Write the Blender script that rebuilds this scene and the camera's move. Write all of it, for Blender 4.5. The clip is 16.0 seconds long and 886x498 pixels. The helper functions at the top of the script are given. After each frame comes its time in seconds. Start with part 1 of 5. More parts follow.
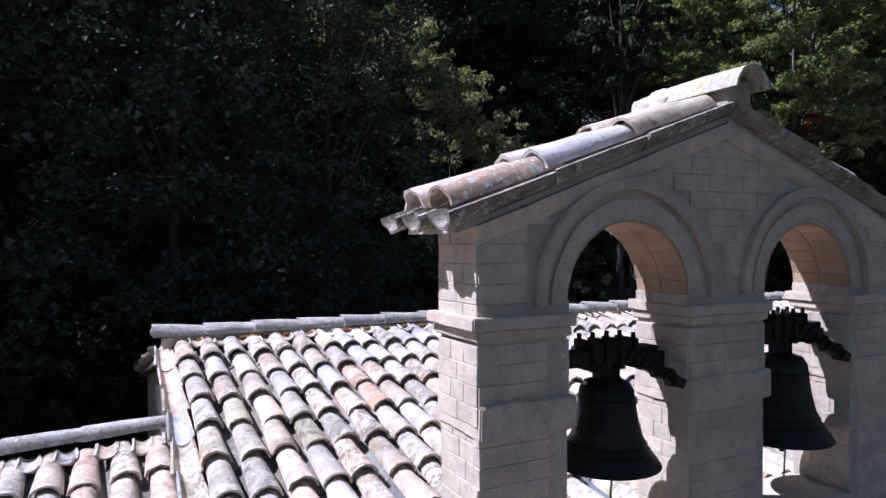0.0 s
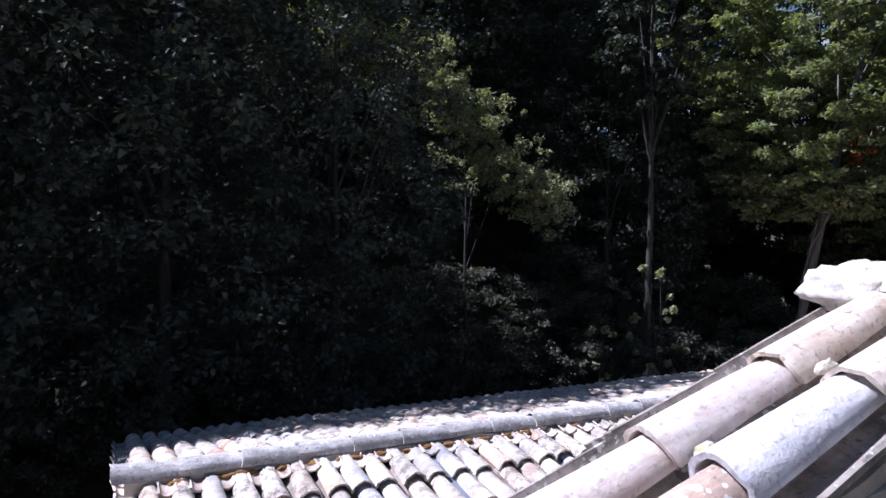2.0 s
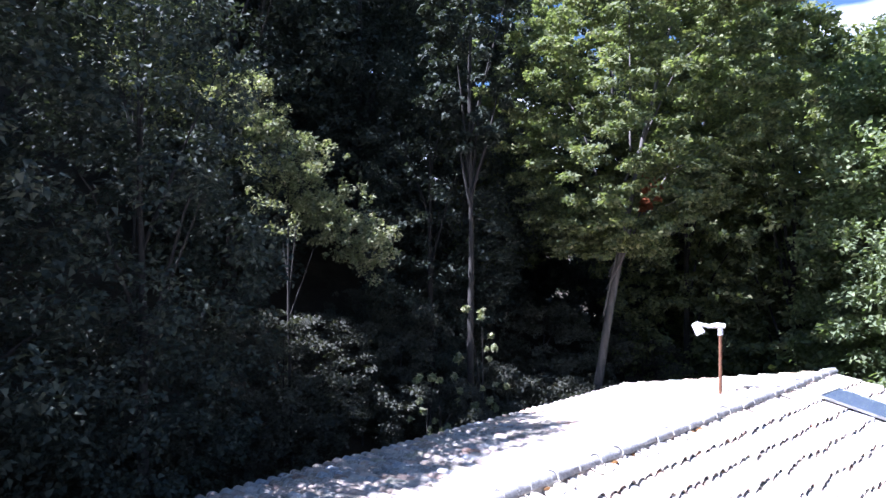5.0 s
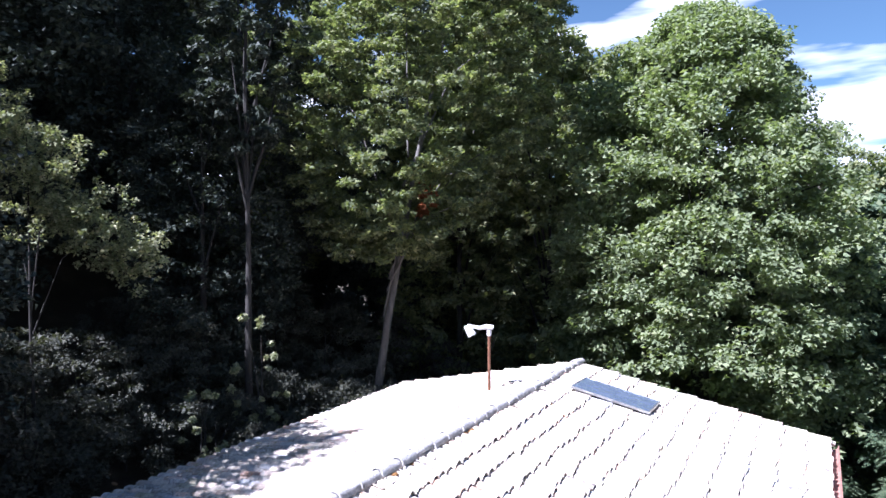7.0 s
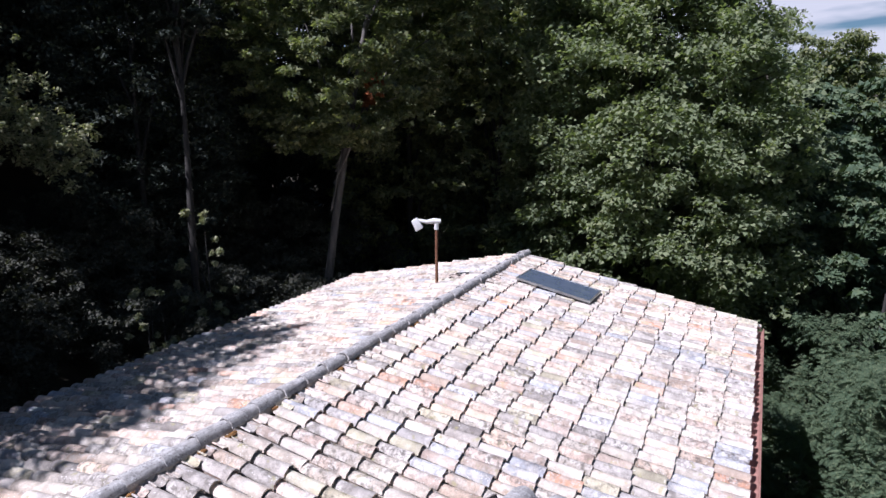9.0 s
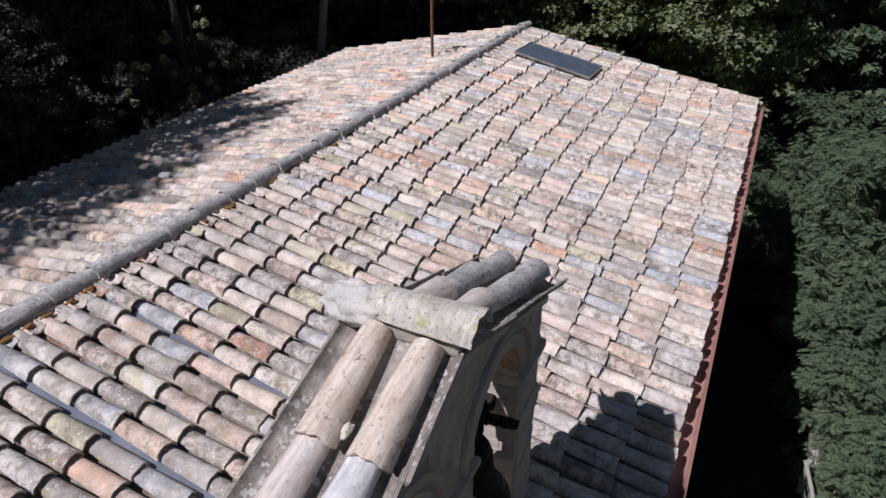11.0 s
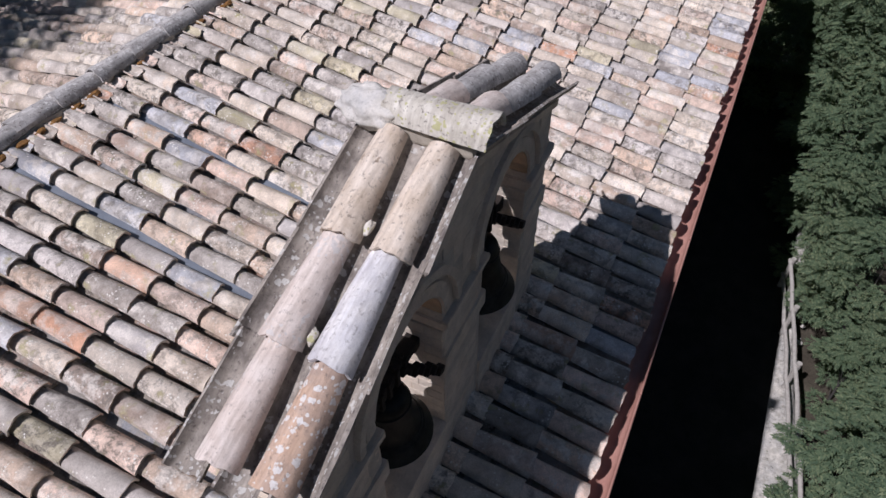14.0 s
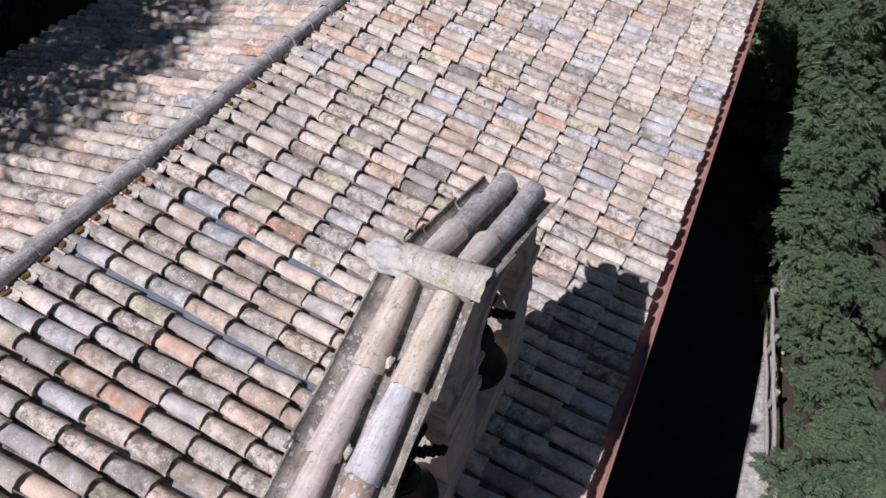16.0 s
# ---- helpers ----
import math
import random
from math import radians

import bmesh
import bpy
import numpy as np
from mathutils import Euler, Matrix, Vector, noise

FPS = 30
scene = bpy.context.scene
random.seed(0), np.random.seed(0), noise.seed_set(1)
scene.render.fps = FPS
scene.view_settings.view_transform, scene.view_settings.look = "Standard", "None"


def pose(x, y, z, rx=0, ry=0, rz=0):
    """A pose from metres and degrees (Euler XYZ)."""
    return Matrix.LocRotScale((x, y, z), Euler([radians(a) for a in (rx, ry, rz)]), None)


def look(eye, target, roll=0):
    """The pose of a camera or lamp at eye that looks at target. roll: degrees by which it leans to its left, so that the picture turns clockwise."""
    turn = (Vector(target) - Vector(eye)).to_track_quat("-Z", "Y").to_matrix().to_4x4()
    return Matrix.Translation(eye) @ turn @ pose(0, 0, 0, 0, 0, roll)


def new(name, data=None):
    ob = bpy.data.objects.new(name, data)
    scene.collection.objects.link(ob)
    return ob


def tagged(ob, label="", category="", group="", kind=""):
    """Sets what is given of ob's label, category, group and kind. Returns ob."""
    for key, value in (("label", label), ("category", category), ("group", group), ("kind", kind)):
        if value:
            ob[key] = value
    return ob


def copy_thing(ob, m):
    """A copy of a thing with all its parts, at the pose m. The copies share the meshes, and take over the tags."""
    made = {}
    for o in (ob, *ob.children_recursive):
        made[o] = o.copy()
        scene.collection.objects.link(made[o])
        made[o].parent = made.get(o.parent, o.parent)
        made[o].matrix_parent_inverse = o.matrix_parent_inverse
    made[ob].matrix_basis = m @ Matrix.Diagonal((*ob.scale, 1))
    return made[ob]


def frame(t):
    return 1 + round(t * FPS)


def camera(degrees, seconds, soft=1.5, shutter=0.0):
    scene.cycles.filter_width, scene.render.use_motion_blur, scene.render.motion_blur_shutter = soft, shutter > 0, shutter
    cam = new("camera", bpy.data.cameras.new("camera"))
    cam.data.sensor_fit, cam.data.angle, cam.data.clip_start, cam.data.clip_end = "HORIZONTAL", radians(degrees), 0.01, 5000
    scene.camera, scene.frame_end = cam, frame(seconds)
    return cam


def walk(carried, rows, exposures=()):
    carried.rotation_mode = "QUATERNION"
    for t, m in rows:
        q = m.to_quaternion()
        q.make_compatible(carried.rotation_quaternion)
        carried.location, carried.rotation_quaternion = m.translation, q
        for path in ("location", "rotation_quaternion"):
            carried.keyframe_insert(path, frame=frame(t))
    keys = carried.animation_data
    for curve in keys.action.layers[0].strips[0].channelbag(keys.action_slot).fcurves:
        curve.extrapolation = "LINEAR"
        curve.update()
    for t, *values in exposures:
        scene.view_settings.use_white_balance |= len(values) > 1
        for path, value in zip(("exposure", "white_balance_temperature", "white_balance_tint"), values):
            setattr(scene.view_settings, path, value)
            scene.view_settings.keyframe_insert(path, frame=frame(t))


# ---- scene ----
cam = camera(67.5, 16.0)
SUN, SKY = 5.0, 0.0195
PATH = [
    (0, (-0.064, -0.145, 6.098), (0.835, 1.641, 6.078), -0.2),
    (0.5, (0.039, 0.156, 6.161), (0.933, 1.945, 6.147), -0.0),
    (1, (0.146, 0.498, 6.438), (1.038, 2.288, 6.419), 0.0),
    (1.5, (0.326, 0.914, 6.719), (1.2, 2.713, 6.704), -0.2),
    (2, (0.319, 1.199, 7.033), (1.205, 2.992, 7.008), 0.5),
    (2.5, (0.34, 1.359, 7.317), (1.23, 3.15, 7.288), 0.6),
    (3, (0.359, 1.439, 7.645), (1.25, 3.229, 7.638), -0.4),
    (3.5, (0.36, 1.435, 7.87), (1.277, 3.212, 7.850), -0.4),
    (4.5, (0.37, 1.42, 8.12), (1.562, 3.026, 8.100), -0.4),
    (5.5, (0.378, 1.4, 8.246), (1.82, 2.786, 8.218), -0.5),
    (6, (0.37, 1.366, 8.312), (1.921, 2.629, 8.28), -0.4),
    (6.5, (0.365, 1.375, 8.405), (2.014, 2.506, 8.365), -0.4),
    (7, (0.415, 1.442, 8.597), (2.152, 2.432, 8.538), -0.5),
    (7.5, (0.457, 1.439, 8.699), (2.255, 2.314, 8.635), -0.3),
    (8, (0.499, 1.381, 8.706), (2.302, 2.242, 8.618), -0.5),
    (8.5, (0.547, 1.39, 8.793), (2.338, 2.248, 8.553), -0.6),
    (9, (0.623, 1.357, 8.726), (2.387, 2.211, 8.33), -0.5),
    (11.5, (0.639, 1.243, 8.678), (2.108, 1.963, 7.529), -0.6),
    (12, (0.607, 1.27, 8.675), (1.985, 1.948, 7.394), -0.7),
    (12.5, (0.574, 1.292, 8.662), (1.856, 1.923, 7.262), -0.7),
    (13, (0.548, 1.29, 8.656), (1.778, 1.896, 7.2), -0.7),
    (13.5, (0.531, 1.276, 8.659), (1.756, 1.882, 7.199), -0.7),
    (14, (0.529, 1.264, 8.739), (1.751, 1.871, 7.276), -0.8),
    (14.5, (0.529, 1.256, 9.013), (1.748, 1.861, 7.548), -0.7),
    (15, (0.534, 1.247, 9.304), (1.751, 1.853, 7.837), -0.8),
    (15.5, (0.542, 1.261, 9.594), (1.755, 1.866, 8.123), -0.9),
    (16, (0.507, 1.257, 9.883), (1.719, 1.864, 8.412), -1.0),
]
EXPOSURES = [(0, 0.52, 5440, 25), (2, 0.74, 5430, 26), (3, 1.12, 5280, 27), (5.5, 2.05, 5250, 24), (7, 1.68, 5370, 24),
             (8, 1.15, 5390, 24), (9, 0.36, 5650, 23), (11.5, -0.30, 6010, 21), (13, -0.29, 6020, 21), (16, -0.21, 6010, 21)]
walk(cam, [(t, look(eye, target, roll)) for t, eye, target, roll in PATH], EXPOSURES)

# ---------------------------------------------------------------- light
world = bpy.data.worlds.new("sky")
scene.world = world
world.use_nodes = True
SUN_WAY = Vector((1.37, -0.83, -2.10)).normalized()
SUN_EL = math.asin(-SUN_WAY.z)
SUN_AZ = math.atan2(-SUN_WAY.x, -SUN_WAY.y)


def make_sky():
    nt = world.node_tree
    nt.nodes.clear()
    out = nt.nodes.new("ShaderNodeOutputWorld")
    bg = nt.nodes.new("ShaderNodeBackground")
    sky = nt.nodes.new("ShaderNodeTexSky")
    sky.sky_type = "NISHITA"
    sky.sun_disc = False
    sky.sun_elevation = SUN_EL
    sky.sun_rotation = SUN_AZ
    sky.altitude = 500
    sky.air_density, sky.dust_density, sky.ozone_density = 1.0, 0.3, 1.5
    tc = nt.nodes.new("ShaderNodeTexCoord")
    mp = nt.nodes.new("ShaderNodeMapping")
    mp.inputs["Scale"].default_value = (2.0, 2.0, 11.0)
    mp.inputs["Location"].default_value = (1.35, 0.6, 0.2)
    no = nt.nodes.new("ShaderNodeTexNoise")
    no.inputs["Scale"].default_value = 1.3
    no.inputs["Detail"].default_value = 5.0
    no.inputs["Roughness"].default_value = 0.5
    ramp = nt.nodes.new("ShaderNodeValToRGB")
    ramp.color_ramp.elements[0].position = 0.50
    ramp.color_ramp.elements[1].position = 0.59
    ramp.color_ramp.elements[0].color = (0.03, 0.03, 0.03, 1)
    mix = nt.nodes.new("ShaderNodeMixRGB")
    mix.inputs["Color2"].default_value = (28.0, 28.5, 29.0, 1)
    nt.links.new(tc.outputs["Generated"], mp.inputs["Vector"])
    nt.links.new(mp.outputs["Vector"], no.inputs["Vector"])
    nt.links.new(no.outputs["Fac"], ramp.inputs["Fac"])
    sep = nt.nodes.new("ShaderNodeSeparateXYZ")
    nt.links.new(tc.outputs["Generated"], sep.inputs[0])
    low = nt.nodes.new("ShaderNodeMapRange")
    for k, v in (("From Min", 0.30), ("From Max", 0.50), ("To Min", 1.0), ("To Max", 0.05)):
        low.inputs[k].default_value = v
    nt.links.new(sep.outputs["Z"], low.inputs["Value"])
    mul = nt.nodes.new("ShaderNodeMath")
    mul.operation = "MULTIPLY"
    nt.links.new(ramp.outputs["Color"], mul.inputs[0])
    nt.links.new(low.outputs[0], mul.inputs[1])
    nt.links.new(mul.outputs[0], mix.inputs["Fac"])
    blue = nt.nodes.new("ShaderNodeMixRGB")
    blue.blend_type = "MULTIPLY"
    blue.inputs["Fac"].default_value = 1.0
    blue.inputs["Color2"].default_value = (1.5, 1.92, 1.98, 1)
    nt.links.new(sky.outputs["Color"], blue.inputs["Color1"])
    nt.links.new(blue.outputs["Color"], mix.inputs["Color1"])
    nt.links.new(mix.outputs["Color"], bg.inputs["Color"])
    bg.inputs["Strength"].default_value = SKY
    nt.links.new(bg.outputs["Background"], out.inputs["Surface"])


make_sky()
sun_data = bpy.data.lights.new("sun", "SUN")
sun_data.energy = SUN
sun_data.angle = radians(0.55)
sun_data.color = (1.0, 0.965, 0.925)
sun = new("sun", sun_data)
sun.matrix_world = look((0, 0, 40), Vector((0, 0, 40)) + SUN_WAY)

# ---------------------------------------------------------------- mesh helpers


def mesh_of(name, verts, faces, sharp=None, smooth=False):
    me = bpy.data.meshes.new(name)
    me.from_pydata([tuple(v) for v in verts], [], [tuple(f) for f in faces])
    if smooth:
        me.polygons.foreach_set("use_smooth", [True] * len(me.polygons))
        if sharp:
            me.set_sharp_from_angle(angle=radians(sharp))
    me.update()
    return me


def put(name, me, material, parent=None, label="", m=None):
    ob = new(name, me)
    if material and not me.materials:
        me.materials.append(material)
    if parent:
        ob.parent = parent
    if m is not None:
        ob.matrix_basis = m
    if label:
        ob["label"] = label
    return ob


def bm_mesh(name, bm, bevel=0.0, smooth=False, sharp=35):
    if bevel:
        bmesh.ops.bevel(bm, geom=list(bm.edges), offset=bevel, segments=2, affect="EDGES", profile=0.6)
    bmesh.ops.recalc_face_normals(bm, faces=bm.faces)
    me = bpy.data.meshes.new(name)
    bm.to_mesh(me)
    bm.free()
    if smooth:
        me.polygons.foreach_set("use_smooth", [True] * len(me.polygons))
        me.set_sharp_from_angle(angle=radians(sharp))
    return me


def box_bm(x0, x1, y0, y1, z0, z1, bm=None):
    bm = bm or bmesh.new()
    m = Matrix.Translation(((x0 + x1) / 2, (y0 + y1) / 2, (z0 + z1) / 2)) @ Matrix.Diagonal((x1 - x0, y1 - y0, z1 - z0, 1))
    bmesh.ops.create_cube(bm, size=1, matrix=m)
    return bm


def box(name, x0, x1, y0, y1, z0, z1, material, parent=None, bevel=0.006, label=""):
    return put(name, bm_mesh(name, box_bm(x0, x1, y0, y1, z0, z1), bevel), material, parent, label)


def tube_data(points, radii, n=8, wobble=0.0, rng=None):
    """Rings along a line of points; returns verts and faces."""
    pts = [Vector(p) for p in points]
    verts, faces = [], []
    for i, p in enumerate(pts):
        d = (pts[min(i + 1, len(pts) - 1)] - pts[max(i - 1, 0)]).normalized()
        a = d.orthogonal().normalized() if abs(d.z) < 0.9 else Vector((1, 0, 0)).cross(d).normalized()
        b = d.cross(a)
        for k in range(n):
            t = 2 * math.pi * k / n
            r = radii[i] * (1 + (wobble * (rng.random() - 0.5) if rng else 0))
            verts.append(p + a * (r * math.cos(t)) + b * (r * math.sin(t)))
    for i in range(len(pts) - 1):
        for k in range(n):
            faces.append((i * n + k, i * n + (k + 1) % n, (i + 1) * n + (k + 1) % n, (i + 1) * n + k))
    faces.append(tuple(range(n - 1, -1, -1)))
    faces.append(tuple(range((len(pts) - 1) * n, len(pts) * n)))
    return verts, faces


def tube(name, points, radii, material, parent=None, n=10, label=""):
    if not isinstance(radii, (list, tuple)):
        radii = [radii] * len(points)
    v, f = tube_data(points, radii, n)
    return put(name, mesh_of(name, v, f, 50, True), material, parent, label)


def lathe(name, profile, material, parent=None, n=32, m=None, label=""):
    verts, faces = [], []
    for r, z in profile:
        for k in range(n):
            t = 2 * math.pi * k / n
            verts.append((r * math.cos(t), r * math.sin(t), z))
    for i in range(len(profile) - 1):
        for k in range(n):
            faces.append((i * n + k, i * n + (k + 1) % n, (i + 1) * n + (k + 1) % n, (i + 1) * n + k))
    return put(name, mesh_of(name, verts, faces, 50, True), material, parent, label, m)


def empty(name, label, category, group="", kind="", at=(0, 0, 0)):
    ob = new(name)
    ob.location = at
    ob.empty_display_size = 0.1
    return tagged(ob, label, category, group, kind)


# ---------------------------------------------------------------- materials
def nodes_of(name):
    mat = bpy.data.materials.new(name)
    mat.use_nodes = True
    nt = mat.node_tree
    return mat, nt, nt.nodes["Principled BSDF"]


def node(nt, kind, **values):
    n = nt.nodes.new(kind)
    for k, v in values.items():
        n.inputs[k.replace("_", " ")].default_value = v
    return n


def ramp(nt, stops, source, constant=False):
    r = nt.nodes.new("ShaderNodeValToRGB")
    if constant:
        r.color_ramp.interpolation = "CONSTANT"
    while len(r.color_ramp.elements) < len(stops):
        r.color_ramp.elements.new(0.5)
    for e, (p, c) in zip(r.color_ramp.elements, stops):
        e.position = p
        e.color = (*c, 1) if len(c) == 3 else c
    nt.links.new(source, r.inputs["Fac"])
    return r.outputs["Color"]


def mixed(nt, fac, a, b, how="MIX"):
    m = nt.nodes.new("ShaderNodeMixRGB")
    m.blend_type = how
    for sock, v in (("Fac", fac), ("Color1", a), ("Color2", b)):
        if isinstance(v, (int, float)):
            m.inputs[sock].default_value = v
        elif isinstance(v, tuple):
            m.inputs[sock].default_value = (*v, 1)
        else:
            nt.links.new(v, m.inputs[sock])
    return m.outputs["Color"]


def maths(nt, op, a, b=0.0):
    m = nt.nodes.new("ShaderNodeMath")
    m.operation = op
    for i, v in enumerate((a, b)):
        if isinstance(v, (int, float)):
            m.inputs[i].default_value = v
        else:
            nt.links.new(v, m.inputs[i])
    return m.outputs[0]


def coords(nt, scale=(1, 1, 1), kind="Position"):
    mp = nt.nodes.new("ShaderNodeMapping")
    mp.inputs["Scale"].default_value = scale
    if kind == "Position":
        nt.links.new(nt.nodes.new("ShaderNodeNewGeometry").outputs["Position"], mp.inputs["Vector"])
    else:
        nt.links.new(nt.nodes.new("ShaderNodeTexCoord").outputs[kind], mp.inputs["Vector"])
    return mp.outputs["Vector"]


def noise_out(nt, vec, scale, detail=4.0, rough=0.6):
    n = node(nt, "ShaderNodeTexNoise", Scale=scale, Detail=detail, Roughness=rough)
    nt.links.new(vec, n.inputs["Vector"])
    return n.outputs["Fac"]


def bump(nt, bsdf, height, strength, distance=0.01):
    b = node(nt, "ShaderNodeBump", Strength=strength, Distance=distance)
    nt.links.new(height, b.inputs["Height"])
    nt.links.new(b.outputs["Normal"], bsdf.inputs["Normal"])


def random_tone(nt):
    a = nt.nodes.new("ShaderNodeObjectInfo").outputs["Random"]
    b = nt.nodes.new("ShaderNodeNewGeometry").outputs["Random Per Island"]
    return maths(nt, "FRACT", maths(nt, "ADD", maths(nt, "MULTIPLY", a, 7.31), maths(nt, "MULTIPLY", b, 3.77)))


def tile_material(name, bright=1.0, pale=0.0):
    """Old fired-clay barrel tile: many tones, lichen, pale bloom, dark pits."""
    mat, nt, bsdf = nodes_of(name)
    tone = random_tone(nt)
    base = ramp(nt, [(0.0, (0.60, 0.53, 0.45)), (0.11, (0.62, 0.50, 0.43)), (0.20, (0.46, 0.44, 0.42)), (0.29, (0.59, 0.46, 0.36)), (0.38, (0.34, 0.325, 0.31)),
                     (0.46, (0.64, 0.58, 0.50)), (0.56, (0.50, 0.49, 0.49)), (0.64, (0.65, 0.50, 0.42)), (0.73, (0.41, 0.33, 0.28)), (0.79, (0.57, 0.52, 0.45)),
                     (0.87, (0.59, 0.39, 0.29)), (0.895, (0.53, 0.50, 0.36)), (0.93, (0.44, 0.48, 0.54)), (0.982, (0.58, 0.31, 0.20))], tone, True)
    base = mixed(nt, 0.20, base, (0.66, 0.55, 0.46))
    p = coords(nt)
    shift = nt.nodes.new("ShaderNodeVectorMath")
    shift.operation = "ADD"
    comb = nt.nodes.new("ShaderNodeCombineXYZ")
    for i in range(3):
        nt.links.new(maths(nt, "MULTIPLY", tone, 31.0 + 17 * i), comb.inputs[i])
    nt.links.new(p, shift.inputs[0])
    nt.links.new(comb.outputs[0], shift.inputs[1])
    v = shift.outputs[0]
    wear = maths(nt, "FRACT", maths(nt, "MULTIPLY", tone, 19.7))
    wear2 = maths(nt, "FRACT", maths(nt, "MULTIPLY", tone, 47.3))
    shade = maths(nt, "FRACT", maths(nt, "MULTIPLY", tone, 83.1))
    col = mixed(nt, 1.0, base, ramp(nt, [(0.0, (0.78, 0.78, 0.79)), (0.5, (1.0, 1.0, 1.0)), (1.0, (1.16, 1.14, 1.12))], shade), "MULTIPLY")
    blotch = noise_out(nt, v, 8.0, 5, 0.62)
    col = mixed(nt, maths(nt, "MULTIPLY", ramp(nt, [(0.46, (0, 0, 0)), (0.56, (0.9, 0.9, 0.9))], blotch), wear), col, (0.67, 0.63, 0.58))
    dark = noise_out(nt, v, 13.0, 7, 0.74)
    col = mixed(nt, maths(nt, "MULTIPLY", ramp(nt, [(0.47, (0, 0, 0)), (0.60, (0.95, 0.95, 0.95))], dark), maths(nt, "POWER", wear2, 1.05)), col, (0.15, 0.135, 0.12))
    stain = noise_out(nt, v, 3.4, 4, 0.6)
    col = mixed(nt, 1.0, col, ramp(nt, [(0.34, (0.66, 0.64, 0.62)), (0.58, (1.09, 1.08, 1.06))], stain), "MULTIPLY")
    moss = noise_out(nt, v, 6.5, 4, 0.6)
    col = mixed(nt, ramp(nt, [(0.60, (0, 0, 0)), (0.72, (0.65, 0.65, 0.65))], moss), col, (0.42, 0.38, 0.19))
    vo = node(nt, "ShaderNodeTexVoronoi", Scale=34.0)
    nt.links.new(v, vo.inputs["Vector"])
    spots = maths(nt, "MULTIPLY", maths(nt, "LESS_THAN", vo.outputs["Distance"], 0.28), maths(nt, "GREATER_THAN", noise_out(nt, v, 7.0, 2), 0.56))
    col = mixed(nt, maths(nt, "MULTIPLY", spots, 0.75), col, (0.68, 0.66, 0.61))
    grain = noise_out(nt, v, 75.0, 4, 0.75)
    col = mixed(nt, 0.42, col, ramp(nt, [(0.3, (0.5, 0.5, 0.5)), (0.7, (1.4, 1.4, 1.4))], grain), "MULTIPLY")
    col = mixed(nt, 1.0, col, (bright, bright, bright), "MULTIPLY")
    if pale:
        col = mixed(nt, pale, col, (0.62, 0.60, 0.57))
    nt.links.new(col, bsdf.inputs["Base Color"])
    bsdf.inputs["Roughness"].default_value = 0.9
    bsdf.inputs["Specular IOR Level"].default_value = 0.25
    bump(nt, bsdf, maths(nt, "ADD", grain, maths(nt, "MULTIPLY", dark, 1.5)), 0.8, 0.008)
    return mat


def stone_material(name, a, b, scale=6.0, dark=(0.14, 0.13, 0.11), dirt=0.5, tones=True):
    mat, nt, bsdf = nodes_of(name)
    v = coords(nt)
    n1 = noise_out(nt, v, scale, 5, 0.6)
    col = ramp(nt, [(0.3, a), (0.7, b)], n1)
    if tones:
        col = mixed(nt, 0.55, col, ramp(nt, [(0.0, (0.88, 0.86, 0.84)), (0.5, (1.0, 0.98, 0.95)), (1.0, (1.10, 1.05, 1.0))], random_tone(nt)), "MULTIPLY")
    n2 = noise_out(nt, v, scale * 3.1, 6, 0.7)
    col = mixed(nt, ramp(nt, [(0.55, (0, 0, 0)), (0.75, (dirt, dirt, dirt))], n2), col, dark)
    g = noise_out(nt, v, 90.0, 4, 0.7)
    col = mixed(nt, 0.3, col, ramp(nt, [(0.3, (0.6, 0.6, 0.6)), (0.7, (1.2, 1.2, 1.2))], g), "MULTIPLY")
    bsdf.inputs["Roughness"].default_value = 0.92
    bsdf.inputs["Specular IOR Level"].default_value = 0.2
    broad = noise_out(nt, v, scale * 0.32, 4, 0.65)
    col = mixed(nt, 1.0, col, ramp(nt, [(0.34, (0.80, 0.81, 0.83)), (0.62, (1.08, 1.06, 1.03))], broad), "MULTIPLY")
    nt.links.new(col, bsdf.inputs["Base Color"])
    bump(nt, bsdf, maths(nt, "ADD", g, maths(nt, "MULTIPLY", n2, 2.2)), 0.45, 0.007)
    return mat


def leaf_material(name, stops, through_leaf=0.25):
    mat, nt, bsdf = nodes_of(name)
    rnd = nt.nodes.new("ShaderNodeNewGeometry").outputs["Random Per Island"]
    big = noise_out(nt, coords(nt), 0.55, 3, 0.6)
    col = ramp(nt, stops, maths(nt, "ADD", maths(nt, "MULTIPLY", rnd, 0.55), maths(nt, "MULTIPLY", big, 0.5)))
    nt.links.new(col, bsdf.inputs["Base Color"])
    bsdf.inputs["Roughness"].default_value = 0.62
    bsdf.inputs["Specular IOR Level"].default_value = 0.2
    tr = nt.nodes.new("ShaderNodeBsdfTranslucent")
    nt.links.new(mixed(nt, 1.0, col, (1.1, 1.25, 0.5), "MULTIPLY"), tr.inputs["Color"])
    mix = nt.nodes.new("ShaderNodeMixShader")
    mix.inputs[0].default_value = through_leaf
    nt.links.new(bsdf.outputs[0], mix.inputs[1])
    nt.links.new(tr.outputs[0], mix.inputs[2])
    nt.links.new(mix.outputs[0], nt.nodes["Material Output"].inputs["Surface"])
    return mat


